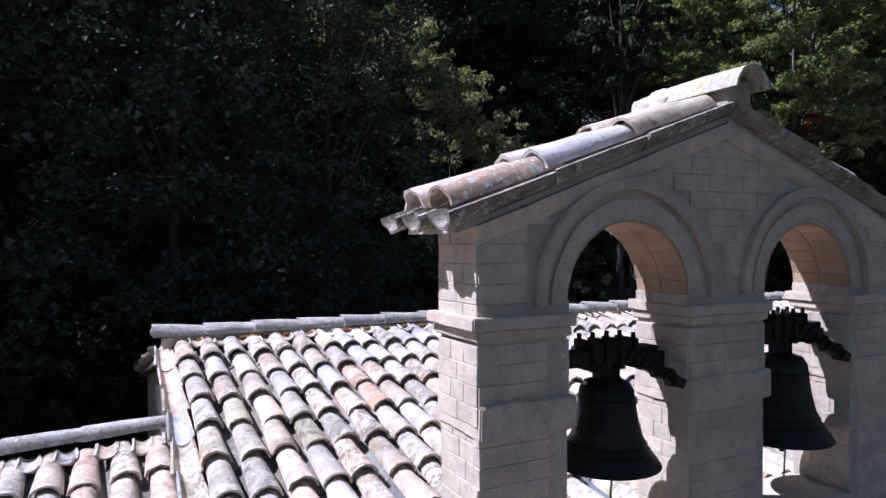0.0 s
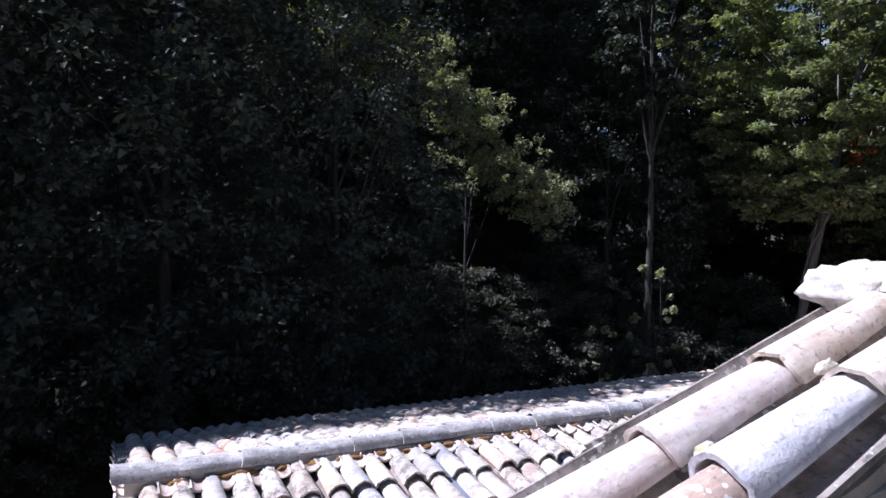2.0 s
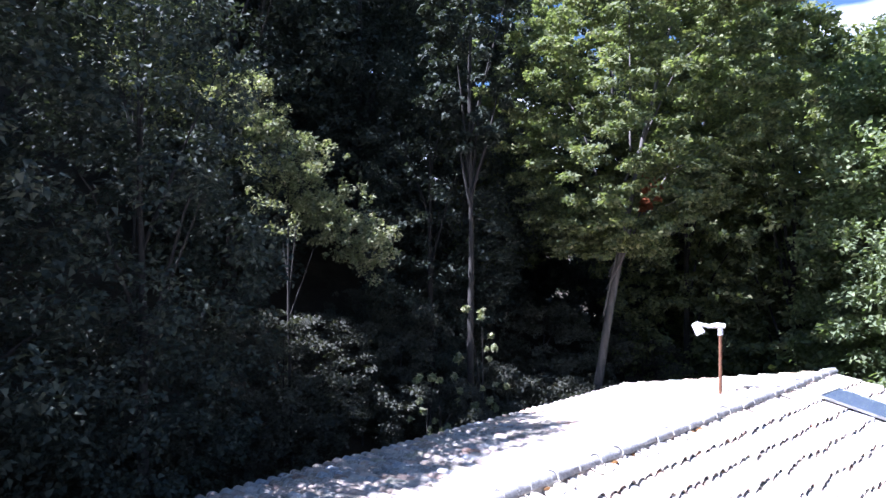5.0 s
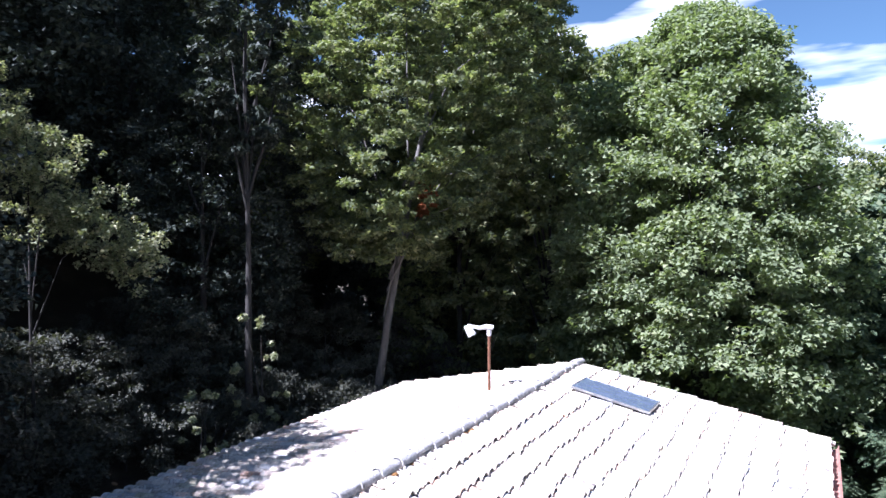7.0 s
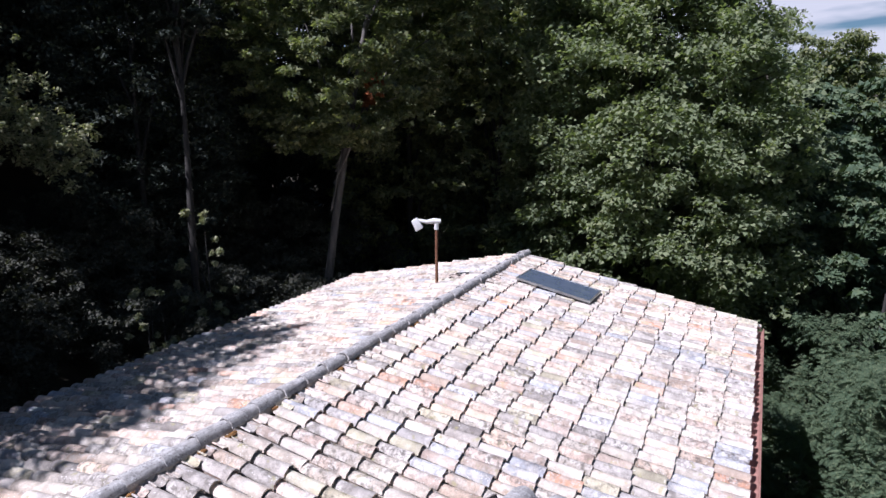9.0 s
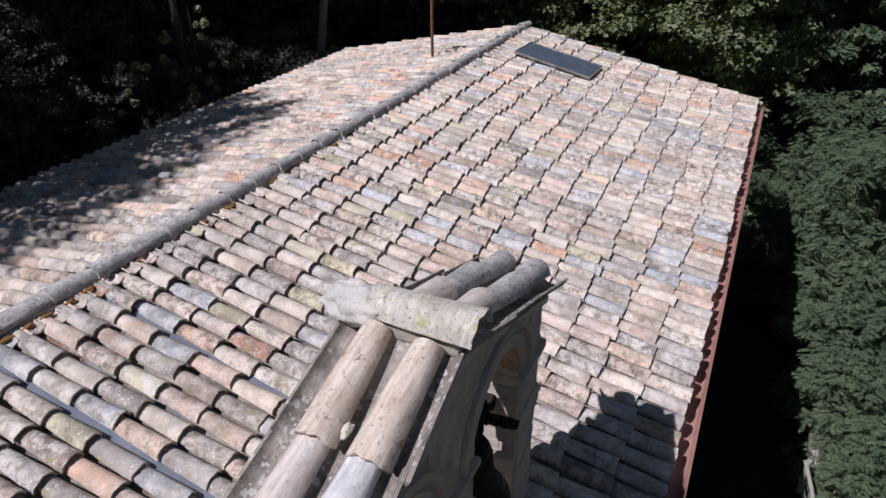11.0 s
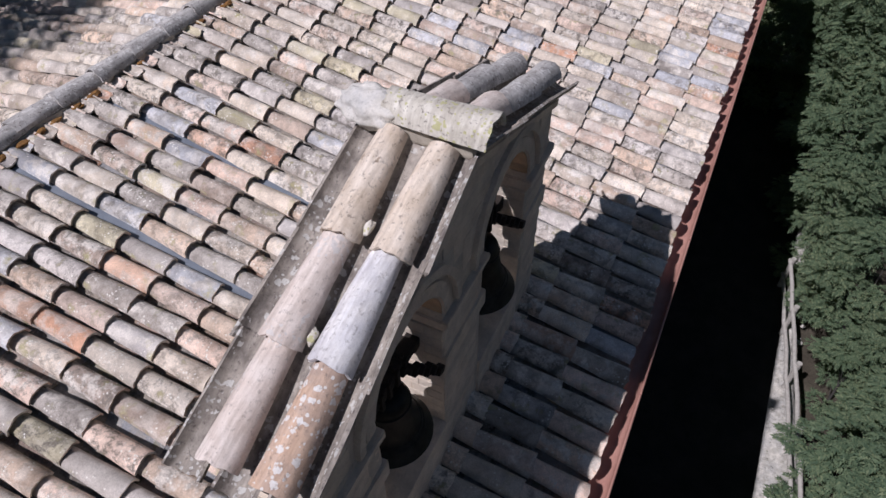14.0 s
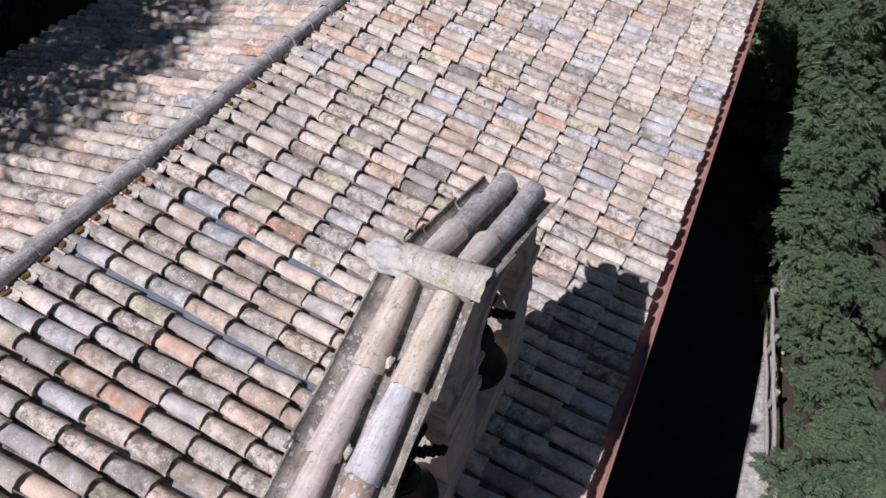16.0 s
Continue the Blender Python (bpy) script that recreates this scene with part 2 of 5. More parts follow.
def bark_material(name, a, b):
    mat, nt, bsdf = nodes_of(name)
    v = coords(nt, (6, 6, 1.2))
    n = noise_out(nt, v, 2.2, 6, 0.7)
    col = ramp(nt, [(0.3, a), (0.7, b)], n)
    nt.links.new(col, bsdf.inputs["Base Color"])
    bsdf.inputs["Roughness"].default_value = 0.95
    bump(nt, bsdf, n, 0.7, 0.03)
    return mat


def metal_material(name, a, b, rough=0.5, metal=0.9, scale=14.0):
    mat, nt, bsdf = nodes_of(name)
    n = noise_out(nt, coords(nt), scale, 5, 0.65)
    nt.links.new(ramp(nt, [(0.35, a), (0.7, b)], n), bsdf.inputs["Base Color"])
    bsdf.inputs["Metallic"].default_value = metal
    bsdf.inputs["Roughness"].default_value = rough
    bump(nt, bsdf, n, 0.2, 0.003)
    return mat


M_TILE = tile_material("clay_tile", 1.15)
# Pans are the same clay darkened, the shade between caps put into the colour.
M_PAN_SHADED = tile_material("clay_pan_tile_gap_shade", 0.55)


def spotted_tile(name, a, b, spot, amount, pit=0.45):
    mat, nt, bsdf = nodes_of(name)
    v = coords(nt)
    col = ramp(nt, [(0.36, a), (0.62, b)], noise_out(nt, v, 7.0, 6, 0.68))
    col = mixed(nt, 1.0, col, ramp(nt, [(0.3, (0.74, 0.72, 0.70)), (0.65, (1.08, 1.08, 1.08))], noise_out(nt, coords(nt, (3, 22, 3)), 2.0, 4, 0.6)), "MULTIPLY")
    for size, lim in ((17.0, 0.33), (36.0, 0.30)):
        vo = node(nt, "ShaderNodeTexVoronoi", Scale=size, Randomness=1.0)
        nt.links.new(v, vo.inputs["Vector"])
        sp = maths(nt, "MULTIPLY", maths(nt, "LESS_THAN", maths(nt, "ADD", vo.outputs["Distance"], maths(nt, "MULTIPLY", noise_out(nt, v, 48.0, 3), 0.62)), lim + 0.27), maths(nt, "GREATER_THAN", noise_out(nt, v, 5.0, 2), 1.0 - amount))
        col = mixed(nt, maths(nt, "MULTIPLY", sp, 0.8), col, spot)
    pits = noise_out(nt, v, 42.0, 5, 0.7)
    col = mixed(nt, ramp(nt, [(0.56, (0, 0, 0)), (0.66, (pit, pit, pit))], pits), col, (0.13, 0.11, 0.10))
    nt.links.new(col, bsdf.inputs["Base Color"])
    bsdf.inputs["Roughness"].default_value = 0.9
    bsdf.inputs["Specular IOR Level"].default_value = 0.25
    bump(nt, bsdf, pits, 0.6, 0.008)
    return mat


M_TAN = spotted_tile("tan_tile", (0.60, 0.50, 0.395), (0.74, 0.655, 0.56), (0.34, 0.26, 0.19), 0.36, 0.6)
M_PINK = spotted_tile("pinkish_beige_tile", (0.62, 0.53, 0.47), (0.73, 0.655, 0.60), (0.60, 0.57, 0.55), 0.40, 0.4)
M_LIMED = spotted_tile("limewashed_tile", (0.58, 0.575, 0.60), (0.78, 0.77, 0.765), (0.44, 0.40, 0.39), 0.34, 0.45)
M_LICHEN = spotted_tile("lichened_orange_tile", (0.44, 0.34, 0.28), (0.60, 0.43, 0.32), (0.70, 0.69, 0.67), 0.66, 0.55)
# Lichened grey clay, kept dark so its colour also carries the gap shade.
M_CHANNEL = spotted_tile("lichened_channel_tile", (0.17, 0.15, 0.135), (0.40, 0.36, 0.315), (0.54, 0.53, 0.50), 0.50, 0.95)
M_APEX = spotted_tile("lichened_apex_tile", (0.50, 0.47, 0.40), (0.68, 0.65, 0.58), (0.44, 0.43, 0.20), 0.6, 0.8)
M_RIDGE = spotted_tile("ridge_tile_weathered", (0.36, 0.35, 0.34), (0.60, 0.58, 0.56), (0.68, 0.67, 0.65), 0.5, 0.9)
M_LEAD = stone_material("blue_grey_lead", (0.17, 0.20, 0.245), (0.25, 0.28, 0.325), 4.0, (0.14, 0.15, 0.17), 0.4, False)
M_ORANGE = stone_material("orange_lichen_litter", (0.32, 0.17, 0.05), (0.17, 0.085, 0.04), 30.0, (0.12, 0.07, 0.03), 0.6, False)
# Path colour near black: the church's shade is put into it.
M_PATH_SHADE = stone_material("shade_dark_path", (0.016, 0.016, 0.015), (0.035, 0.033, 0.03), 2.5, (0.010, 0.012, 0.008), 0.7, False)
M_BRICK = stone_material("pale_brick", (0.60, 0.53, 0.45), (0.74, 0.67, 0.58), 9.0, dirt=0.35)
M_MORTAR = stone_material("lime_mortar", (0.56, 0.50, 0.42), (0.66, 0.60, 0.52), 10.0, tones=False, dirt=0.25)
# Warm lining brick; orange bounce light is painted into its colour as well.
M_WARM_BOUNCE = stone_material("bounce_warmed_brick", (0.50, 0.36, 0.24), (0.58, 0.44, 0.31), 9.0, dirt=0.3)
M_LIME = stone_material("white_lime_mortar", (0.62, 0.60, 0.55), (0.74, 0.72, 0.68), 14.0, dirt=0.6, tones=False)
M_PLASTER = stone_material("rubble_wall", (0.40, 0.36, 0.30), (0.52, 0.48, 0.41), 3.0)
M_IRON = metal_material("black_iron", (0.015, 0.013, 0.012), (0.05, 0.04, 0.035), 0.7, 0.6)
M_BRONZE = metal_material("dark_bronze", (0.020, 0.020, 0.020), (0.05, 0.05, 0.045), 0.55, 0.8, 9.0)
M_OLDWOOD = bark_material("dark_old_wood", (0.015, 0.011, 0.009), (0.04, 0.03, 0.024))
M_RAFTER = bark_material("brown_rafter_wood", (0.10, 0.07, 0.05), (0.2, 0.15, 0.11))
M_COPPER = metal_material("rust_red_gutter_paint", (0.33, 0.165, 0.13), (0.43, 0.235, 0.19), 0.6, 0.0, 5.0)
M_RUST = metal_material("rusty_steel", (0.16, 0.07, 0.04), (0.26, 0.13, 0.07), 0.8, 0.3)
M_WHITE = metal_material("white_plastic", (0.72, 0.73, 0.72), (0.82, 0.82, 0.80), 0.45, 0.0)
M_ALU = metal_material("aluminium", (0.55, 0.56, 0.57), (0.66, 0.67, 0.68), 0.35, 0.9)
M_BARK = bark_material("dark_bark", (0.026, 0.024, 0.022), (0.062, 0.057, 0.051))
M_PALEBARK = bark_material("pale_grey_bark", (0.09, 0.082, 0.075), (0.20, 0.185, 0.17))
M_GREYWOOD = bark_material("weathered_fence_wood", (0.30, 0.28, 0.25), (0.46, 0.44, 0.40))
# Forest leaf kept very dark: the deep shade of the woods is in its colour.
M_LEAF_SHADED = leaf_material("shaded_forest_leaf", [(0.2, (0.034, 0.044, 0.038)), (0.6, (0.068, 0.083, 0.064)), (0.95, (0.134, 0.148, 0.11))], 0.12)
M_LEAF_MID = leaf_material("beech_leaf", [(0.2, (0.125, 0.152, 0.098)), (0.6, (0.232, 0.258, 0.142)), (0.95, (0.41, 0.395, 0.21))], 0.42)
M_LEAF_MAPLE = leaf_material("maple_leaf", [(0.2, (0.15, 0.185, 0.11)), (0.6, (0.255, 0.3, 0.17)), (0.95, (0.37, 0.385, 0.22))], 0.42)
M_LEAF_BUSH = leaf_material("hazel_leaf", [(0.2, (0.18, 0.205, 0.125)), (0.6, (0.34, 0.35, 0.21)), (0.95, (0.58, 0.53, 0.37))], 0.3)
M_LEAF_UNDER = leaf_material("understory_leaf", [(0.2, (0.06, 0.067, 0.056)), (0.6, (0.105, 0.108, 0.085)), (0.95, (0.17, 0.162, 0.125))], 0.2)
M_LEAF_DRY = leaf_material("dry_leaf", [(0.2, (0.2160, 0.0800, 0.0320)), (0.9, (0.3960, 0.1440, 0.0640))], 0.2)
M_LEAF_ASH = leaf_material("ash_leaf", [(0.2, (0.062, 0.102, 0.062)), (0.6, (0.122, 0.17, 0.098)), (0.95, (0.225, 0.255, 0.145))], 0.25)


def ground_material():
    mat, nt, bsdf = nodes_of("forest_floor")
    v = coords(nt)
    n = noise_out(nt, v, 1.3, 6, 0.65)
    g = noise_out(nt, v, 22.0, 5, 0.7)
    col = ramp(nt, [(0.3, (0.055, 0.046, 0.036)), (0.55, (0.075, 0.066, 0.050)), (0.8, (0.12, 0.10, 0.078))], n)
    col = mixed(nt, 0.5, col, ramp(nt, [(0.3, (0.5, 0.5, 0.5)), (0.7, (1.4, 1.4, 1.4))], g), "MULTIPLY")
    nt.links.new(col, bsdf.inputs["Base Color"])
    bsdf.inputs["Roughness"].default_value = 1.0
    bsdf.inputs["Specular IOR Level"].default_value = 0.1
    bump(nt, bsdf, g, 0.8, 0.03)
    return mat


M_GROUND = ground_material()
M_GRAVEL = stone_material("pale_gravel", (0.30, 0.29, 0.26), (0.62, 0.60, 0.56), 11.0, dark=(0.09, 0.10, 0.05), dirt=1.0, tones=False)

# ---------------------------------------------------------------- plan
RIDGE_Y, RIDGE_Z, SLOPE = 6.75, 5.165, 0.2105
X_LEFT, X_FAR = 0.36, 16.75
EAVE_Y, BACK_Y = 1.25, 12.05
PITCH = math.atan(SLOPE)
STEP_X, STEP_S = 0.2175, 0.46
GROUND_Z = -2.3
LEAD_X = (2.855, 3.935)


def roof_z(y):
    return RIDGE_Z - abs(y - RIDGE_Y) * SLOPE


def ground_height(x, y):
    """Flat round the building, rising steeply behind it, a dip and an added, unseen wooded hill in front."""
    h = GROUND_Z
    if y > 12.3:
        h += 2.5 * min(1.0, (y - 12.3) / 1.5)
        h += min(40.0, max(0.0, y - 13.0) * (0.55 if y < 22 else 0.55 + 0.03 * min(20.0, y - 22))) * max(0.0, min(1.0, (44.0 - x) / 24.0))
    if y < -2.6:
        h -= min(3.0, (-2.6 - y) * 0.32)
        h += min(22.0, max(0.0, -14.0 - y) * 0.5) * max(0.0, min(1.0, (30.0 - x) / 20.0))
    if x > 20:
        h -= min(3.0, (x - 20) * 0.1)
    if x > 48:
        h += min(26.0, (x - 48) * 0.22)
    return h + 0.12 * noise.noise((x * 0.5, y * 0.5, 0.0))


def build_ground():
    xs = sorted({*np.linspace(-24, 44, 69).tolist(), *[-900, -400, -200, -110, -70, -45, -32, 60, 80, 110, 200, 400, 900]})
    ys = sorted({*np.linspace(-20, 44, 65).tolist(), 12.3, 13.8, -2.6, *[-900, -400, -200, -100, -60, -35, 55, 70, 89, 110, 200, 400, 900]})
    verts = [(x, y, ground_height(x, y)) for y in ys for x in xs]
    n = len(xs)
    faces = [(j * n + i, j * n + i + 1, (j + 1) * n + i + 1, (j + 1) * n + i) for j in range(len(ys) - 1) for i in range(n - 1)]
    tagged(put("ground", mesh_of("ground", verts, faces, None, True), M_GROUND), "dark leaf-littered forest floor on a steep hillside", "ground", kind="structure")


build_ground()

# ---------------------------------------------------------------- barrel tiles


def barrel(rng, length=0.53, r_top=0.080, r_low=0.101, thick=0.017, seg=6, arc=172, rough=0.004, bend=0.0, tall=1.0):
    """One barrel tile: x runs down the slope from its narrow end, z up, hollow below."""
    verts, faces = [], []
    rings = 3
    span = radians(arc)
    for i in range(rings):
        f = i / (rings - 1)
        r = r_top + (r_low - r_top) * f
        for k in range(seg + 1):
            t = math.pi / 2 + span / 2 - span * k / seg
            j = rough * (rng.random() - 0.5) * 2
            ragged = (rng.random() - 0.5) * 0.016 if i == rings - 1 else 0.0
            verts.append((length * f + ragged, (r + j) * math.cos(t), (r + j) * math.sin(t) * tall + bend * math.sin(math.pi * f)))
    for i in (0, rings - 1):
        f = i / (rings - 1)
        r = r_top + (r_low - r_top) * f - thick
        for k in range(seg + 1):
            t = math.pi / 2 + span / 2 - span * k / seg
            verts.append((verts[i * (seg + 1) + k][0], r * math.cos(t), r * math.sin(t) * tall))
    n = seg + 1
    for i in range(rings - 1):
        for k in range(seg):
            faces.append((i * n + k, (i + 1) * n + k, (i + 1) * n + k + 1, i * n + k + 1))
    ia, ib = rings * n, (rings + 1) * n
    for k in range(seg):
        faces.append((ia + k, ia + k + 1, ib + k + 1, ib + k))
        faces.append(((rings - 1) * n + k, ib + k, ib + k + 1, (rings - 1) * n + k + 1))
        faces.append((k, k + 1, ia + k + 1, ia + k))
    for k in (0, seg):
        faces.append((k, ia + k, ib + k, (rings - 1) * n + k, n + k))
    return verts, faces


_rng = random.Random(5)
TILE_KINDS = [barrel(_rng, 0.53 + 0.02 * _rng.random(), 0.069 + 0.007 * _rng.random(), 0.095 + 0.008 * _rng.random(), tall=0.88 + 0.08 * _rng.random()) for _ in range(9)]
TILE_MESHES = [mesh_of("barrel_tile", v, f, 40, True) for v, f in TILE_KINDS]
for _me in TILE_MESHES:
    _me.materials.append(M_TILE)

CLOSER_MESHES = [mesh_of("closer_tile", *barrel(_rng, 0.15 + 0.07 * _rng.random(), 0.076, 0.084, 0.020, 6, 150, 0.010, tall=0.75), 40, True) for _ in range(5)]
for _me in CLOSER_MESHES:
    _me.materials.append(M_TILE)


def joined(name, items, material, parent=None, label=""):
    """Many placed copies of small shapes in one mesh. items: (kind, matrix)."""
    vs, fs, base = [], [], 0
    for (v, f), m in items:
        a = np.array(v) @ np.array(m.to_3x3()).T + np.array(m.translation)
        vs.append(a)
        fs.extend([tuple(base + i for i in q) for q in f])
        base += len(v)
    ob = put(name, mesh_of(name, np.concatenate(vs).tolist(), fs, 40, True), material, parent, label)
    ob["kind"] = "stuff"
    return ob


def slope_pose(x, y, front, rng, lift=0.0, flip=False, jig=1.0):
    """A tile's pose on a slope: its local x runs down the slope."""
    z = roof_z(y) + lift
    turn = Matrix.Rotation(-math.pi / 2 if front else math.pi / 2, 4, "Z")
    tip = Matrix.Rotation(PITCH - 0.052 + 0.02 * jig * (rng.random() - 0.5), 4, "Y")
    yaw = Matrix.Rotation(radians(3.2) * jig * (rng.random() - 0.5), 4, "Z")
    m = Matrix.Translation((x + 0.014 * jig * (rng.random() - 0.5), y, z + 0.008 * jig * (rng.random() - 0.5))) @ turn @ yaw @ tip
    if flip:
        m = m @ Matrix.Rotation(math.pi, 4, "X")
    return m


def sag(x, y):
    """The old roof is not flat."""
    return 0.03 * noise.noise((x * 0.33, y * 0.33, 3.0))


def tiled_slope(roof, front):
    rng = random.Random(11 if front else 12)
    caps, pans, near = [], [], []
    cols = int((X_FAR - X_LEFT - 0.15) / STEP_X)
    length = (RIDGE_Y - EAVE_Y if front else BACK_Y - RIDGE_Y) / math.cos(PITCH)
    rows = int(length / STEP_S)
    step = (length - 0.08 - 0.52) / (rows - 1)
    for i in range(cols + 1):
        x0 = X_LEFT + 0.20 + STEP_X * i + 0.02 * (rng.random() - 0.5)
        phase = 0.07 * (rng.random() - 0.5)
        wide = 0.0
        for xc in LEAD_X:
            if front and abs(x0 - xc) < 0.16:
                wide = 0.010 if x0 > xc else -0.010
        for j in range(rows):
            s = 0.08 + step * j + (phase if 0 < j < rows - 1 else 0) + 0.04 * (rng.random() - 0.5)
            y = RIDGE_Y - s * math.cos(PITCH) if front else RIDGE_Y + s * math.cos(PITCH)
            x = x0 + 0.030 * noise.noise((x0 * 0.8, y * 0.45, 7.0)) + wide
            m = slope_pose(x, y, front, rng, -0.035 + sag(x, y))
            k = rng.randrange(len(TILE_KINDS))
            if front and 0.3 < x < 5.7 and 2.2 < y < 6.9 and len(near) < 300 and not (1.28 < x < 4.25 and y < 2.65):
                near.append((k, m))
            else:
                caps.append((TILE_KINDS[k], m))
            if front and y > 2.9 and any(abs(x + STEP_X / 2 - xc) < 0.07 for xc in LEAD_X):
                continue
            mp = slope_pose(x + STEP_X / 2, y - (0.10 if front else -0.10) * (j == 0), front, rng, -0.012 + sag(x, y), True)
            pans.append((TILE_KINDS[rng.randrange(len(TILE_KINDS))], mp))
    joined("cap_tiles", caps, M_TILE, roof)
    joined("pan_tiles", pans, M_PAN_SHADED, roof)
    for k, m in near:
        put("cap_tile", TILE_MESHES[k], M_TILE, roof, "", m)


def slab(name, x0, x1, y0, y1, drop, thick, material, parent, zf=roof_z):
    bm = bmesh.new()
    c = [(x0, y0), (x1, y0), (x1, y1), (x0, y1)]
    lo = [bm.verts.new((x, y, zf(y) - drop - thick)) for x, y in c]
    hi = [bm.verts.new((x, y, zf(y) - drop)) for x, y in c]
    bm.faces.new(hi)
    bm.faces.new(lo[::-1])
    for i in range(4):
        bm.faces.new((lo[i], lo[(i + 1) % 4], hi[(i + 1) % 4], hi[i]))
    return put(name, bm_mesh(name, bm), material, parent)


def build_church():
    church = empty("church", "old stone church with a low clay-tiled gable roof", "building")
    # walls
    bm = bmesh.new()
    x0, x1, y0, y1 = X_LEFT + 0.12, X_FAR - 0.2, EAVE_Y + 0.33, BACK_Y - 0.33
    prof = [(y0, GROUND_Z - 0.4), (y1, GROUND_Z - 0.4), (y1, roof_z(y1) - 0.2), (RIDGE_Y, RIDGE_Z - 0.2), (y0, roof_z(y0) - 0.2)]
    a = [bm.verts.new((x0, y, z)) for y, z in prof]
    b = [bm.verts.new((x1, y, z)) for y, z in prof]
    bm.faces.new(a)
    bm.faces.new(b[::-1])
    for i in range(5):
        bm.faces.new((a[i], b[i], b[(i + 1) % 5], a[(i + 1) % 5]))
    put("wall", bm_mesh("wall", bm), M_PLASTER, church, "pale rubble stone wall")
    roof = new("roof")
    roof.parent = church
    roof["label"] = "low roof of weathered pale clay barrel tiles"
    slab("roof_board", X_LEFT, X_FAR, EAVE_Y + 0.06, RIDGE_Y, 0.13, 0.06, M_RAFTER, roof)
    slab("roof_board", X_LEFT, X_FAR, RIDGE_Y, BACK_Y - 0.06, 0.13, 0.06, M_RAFTER, roof)
    # rafter ends under the eaves
    for front, ye, yw in ((True, EAVE_Y + 0.10, EAVE_Y + 0.36), (False, BACK_Y - 0.36, BACK_Y - 0.10)):
        for i in range(int((X_FAR - X_LEFT) / 0.55)):
            x = X_LEFT + 0.2 + 0.55 * i
            slab("rafter", x, x + 0.09, ye, yw, 0.19, 0.10, M_RAFTER, roof)
    # verge tiles lie along both ends of the roof
    rng = random.Random(3)
    for xv in (X_LEFT + 0.02, X_FAR - 0.03):
        for front in (True, False):
            length = (RIDGE_Y - EAVE_Y) / math.cos(PITCH)
            for j in range(12):
                s = 0.03 + (length - 0.45) / 11 * j
                y = RIDGE_Y - s * math.cos(PITCH) if front else RIDGE_Y + s * math.cos(PITCH)
                put("verge_tile", TILE_MESHES[rng.randrange(9)], M_TILE, roof, "", slope_pose(xv, y, front, rng, -0.035, True))
    # ridge caps, bedded in mortar
    v, f = [], []
    n = 60
    for i in range(n + 1):
        x = X_LEFT + 0.02 + (X_FAR - X_LEFT - 0.04) * i / n
        w, h = 0.105 + 0.02 * noise.noise((x * 3, 0, 1)), 0.030 + 0.02 * noise.noise((x * 4, 2, 1))
        for dy, dz in ((-w, -0.09), (-w * 0.9, h - 0.02), (w * 0.9, h - 0.02), (w, -0.09)):
            v.append((x, RIDGE_Y + dy, RIDGE_Z + 0.02 + dz))
        if i:
            for k in range(3):
                f.append(((i - 1) * 4 + k, i * 4 + k, i * 4 + k + 1, (i - 1) * 4 + k + 1))
    put("ridge_mortar", mesh_of("ridge_mortar", v, f, 30, True), M_MORTAR, roof, "orange-lichened mortar under the ridge")
    x = X_LEFT - 0.01
    kinds = [mesh_of("ridge_tile", *barrel(rng, 0.56, 0.088 + 0.01 * rng.random(), 0.112 + 0.012 * rng.random(), 0.018, 8, 176, 0.009), 40, True) for _ in range(7)]
    for me in kinds:
        me.materials.append(M_RIDGE)
    while x < X_FAR - 0.1:
        m = Matrix.Translation((x + 0.5, RIDGE_Y + 0.02 * (rng.random() - 0.5), RIDGE_Z + 0.022 + 0.012 * rng.random())) @ Matrix.Rotation(math.pi + radians(3) * (rng.random() - 0.5), 4, "Z") @ Matrix.Rotation(-0.02, 4, "Y")
        put("ridge_tile", kinds[rng.randrange(7)], M_RIDGE, roof, "", m)
        x += 0.47
    tiled_slope(roof, True)
    tiled_slope(roof, False)
    # short upturned closer pieces between the caps under the ridge
    for i in range(int((X_FAR - X_LEFT - 0.5) / STEP_X)):
        if rng.random() < 0.9:
            y = RIDGE_Y - 0.05 - 0.05 * rng.random()
            m = slope_pose(X_LEFT + 0.20 + STEP_X * (i + 0.5), y, True, rng, 0.048 + 0.015 * rng.random(), True, 2.0)
            put("closer_tile", CLOSER_MESHES[rng.randrange(5)], M_TILE, roof, "", m)
    # orange litter caught along the ridge
    for k in range(46):
        x = X_LEFT + 0.3 + rng.random() ** 1.6 * 11
        r = 0.02 + 0.025 * rng.random()
        bm = bmesh.new()
        bmesh.ops.create_icosphere(bm, subdivisions=2, radius=r)
        for q in bm.verts:
            q.co *= 1 + 0.5 * noise.noise(q.co * 40 + Vector((k, 0, 0)))
            q.co.z *= 0.6
            q.co.x *= 1.8
        put("lichen_tuft", bm_mesh("lichen_tuft", bm), M_ORANGE, roof, "", Matrix.Translation((x, RIDGE_Y - 0.125 - 0.02 * rng.random(), RIDGE_Z + 0.0)))
    # blue-grey channel laid bare between two rows of tiles
    for xc, ya, yb in ((LEAD_X[0], 6.50, 2.75), (LEAD_X[1], 6.50, 2.75)):
        v, f = [], []
        for i in range(9):
            y = ya + (yb - ya) * i / 8
            for dx, dz in ((-0.062, 0.010), (-0.048, -0.018), (0.048, -0.018), (0.062, 0.010)):
                v.append((xc + dx, y, roof_z(y) + dz + sag(xc, y)))
            if i:
                for k in range(3):
                    f.append(((i - 1) * 4 + k, (i - 1) * 4 + k + 1, i * 4 + k + 1, i * 4 + k))
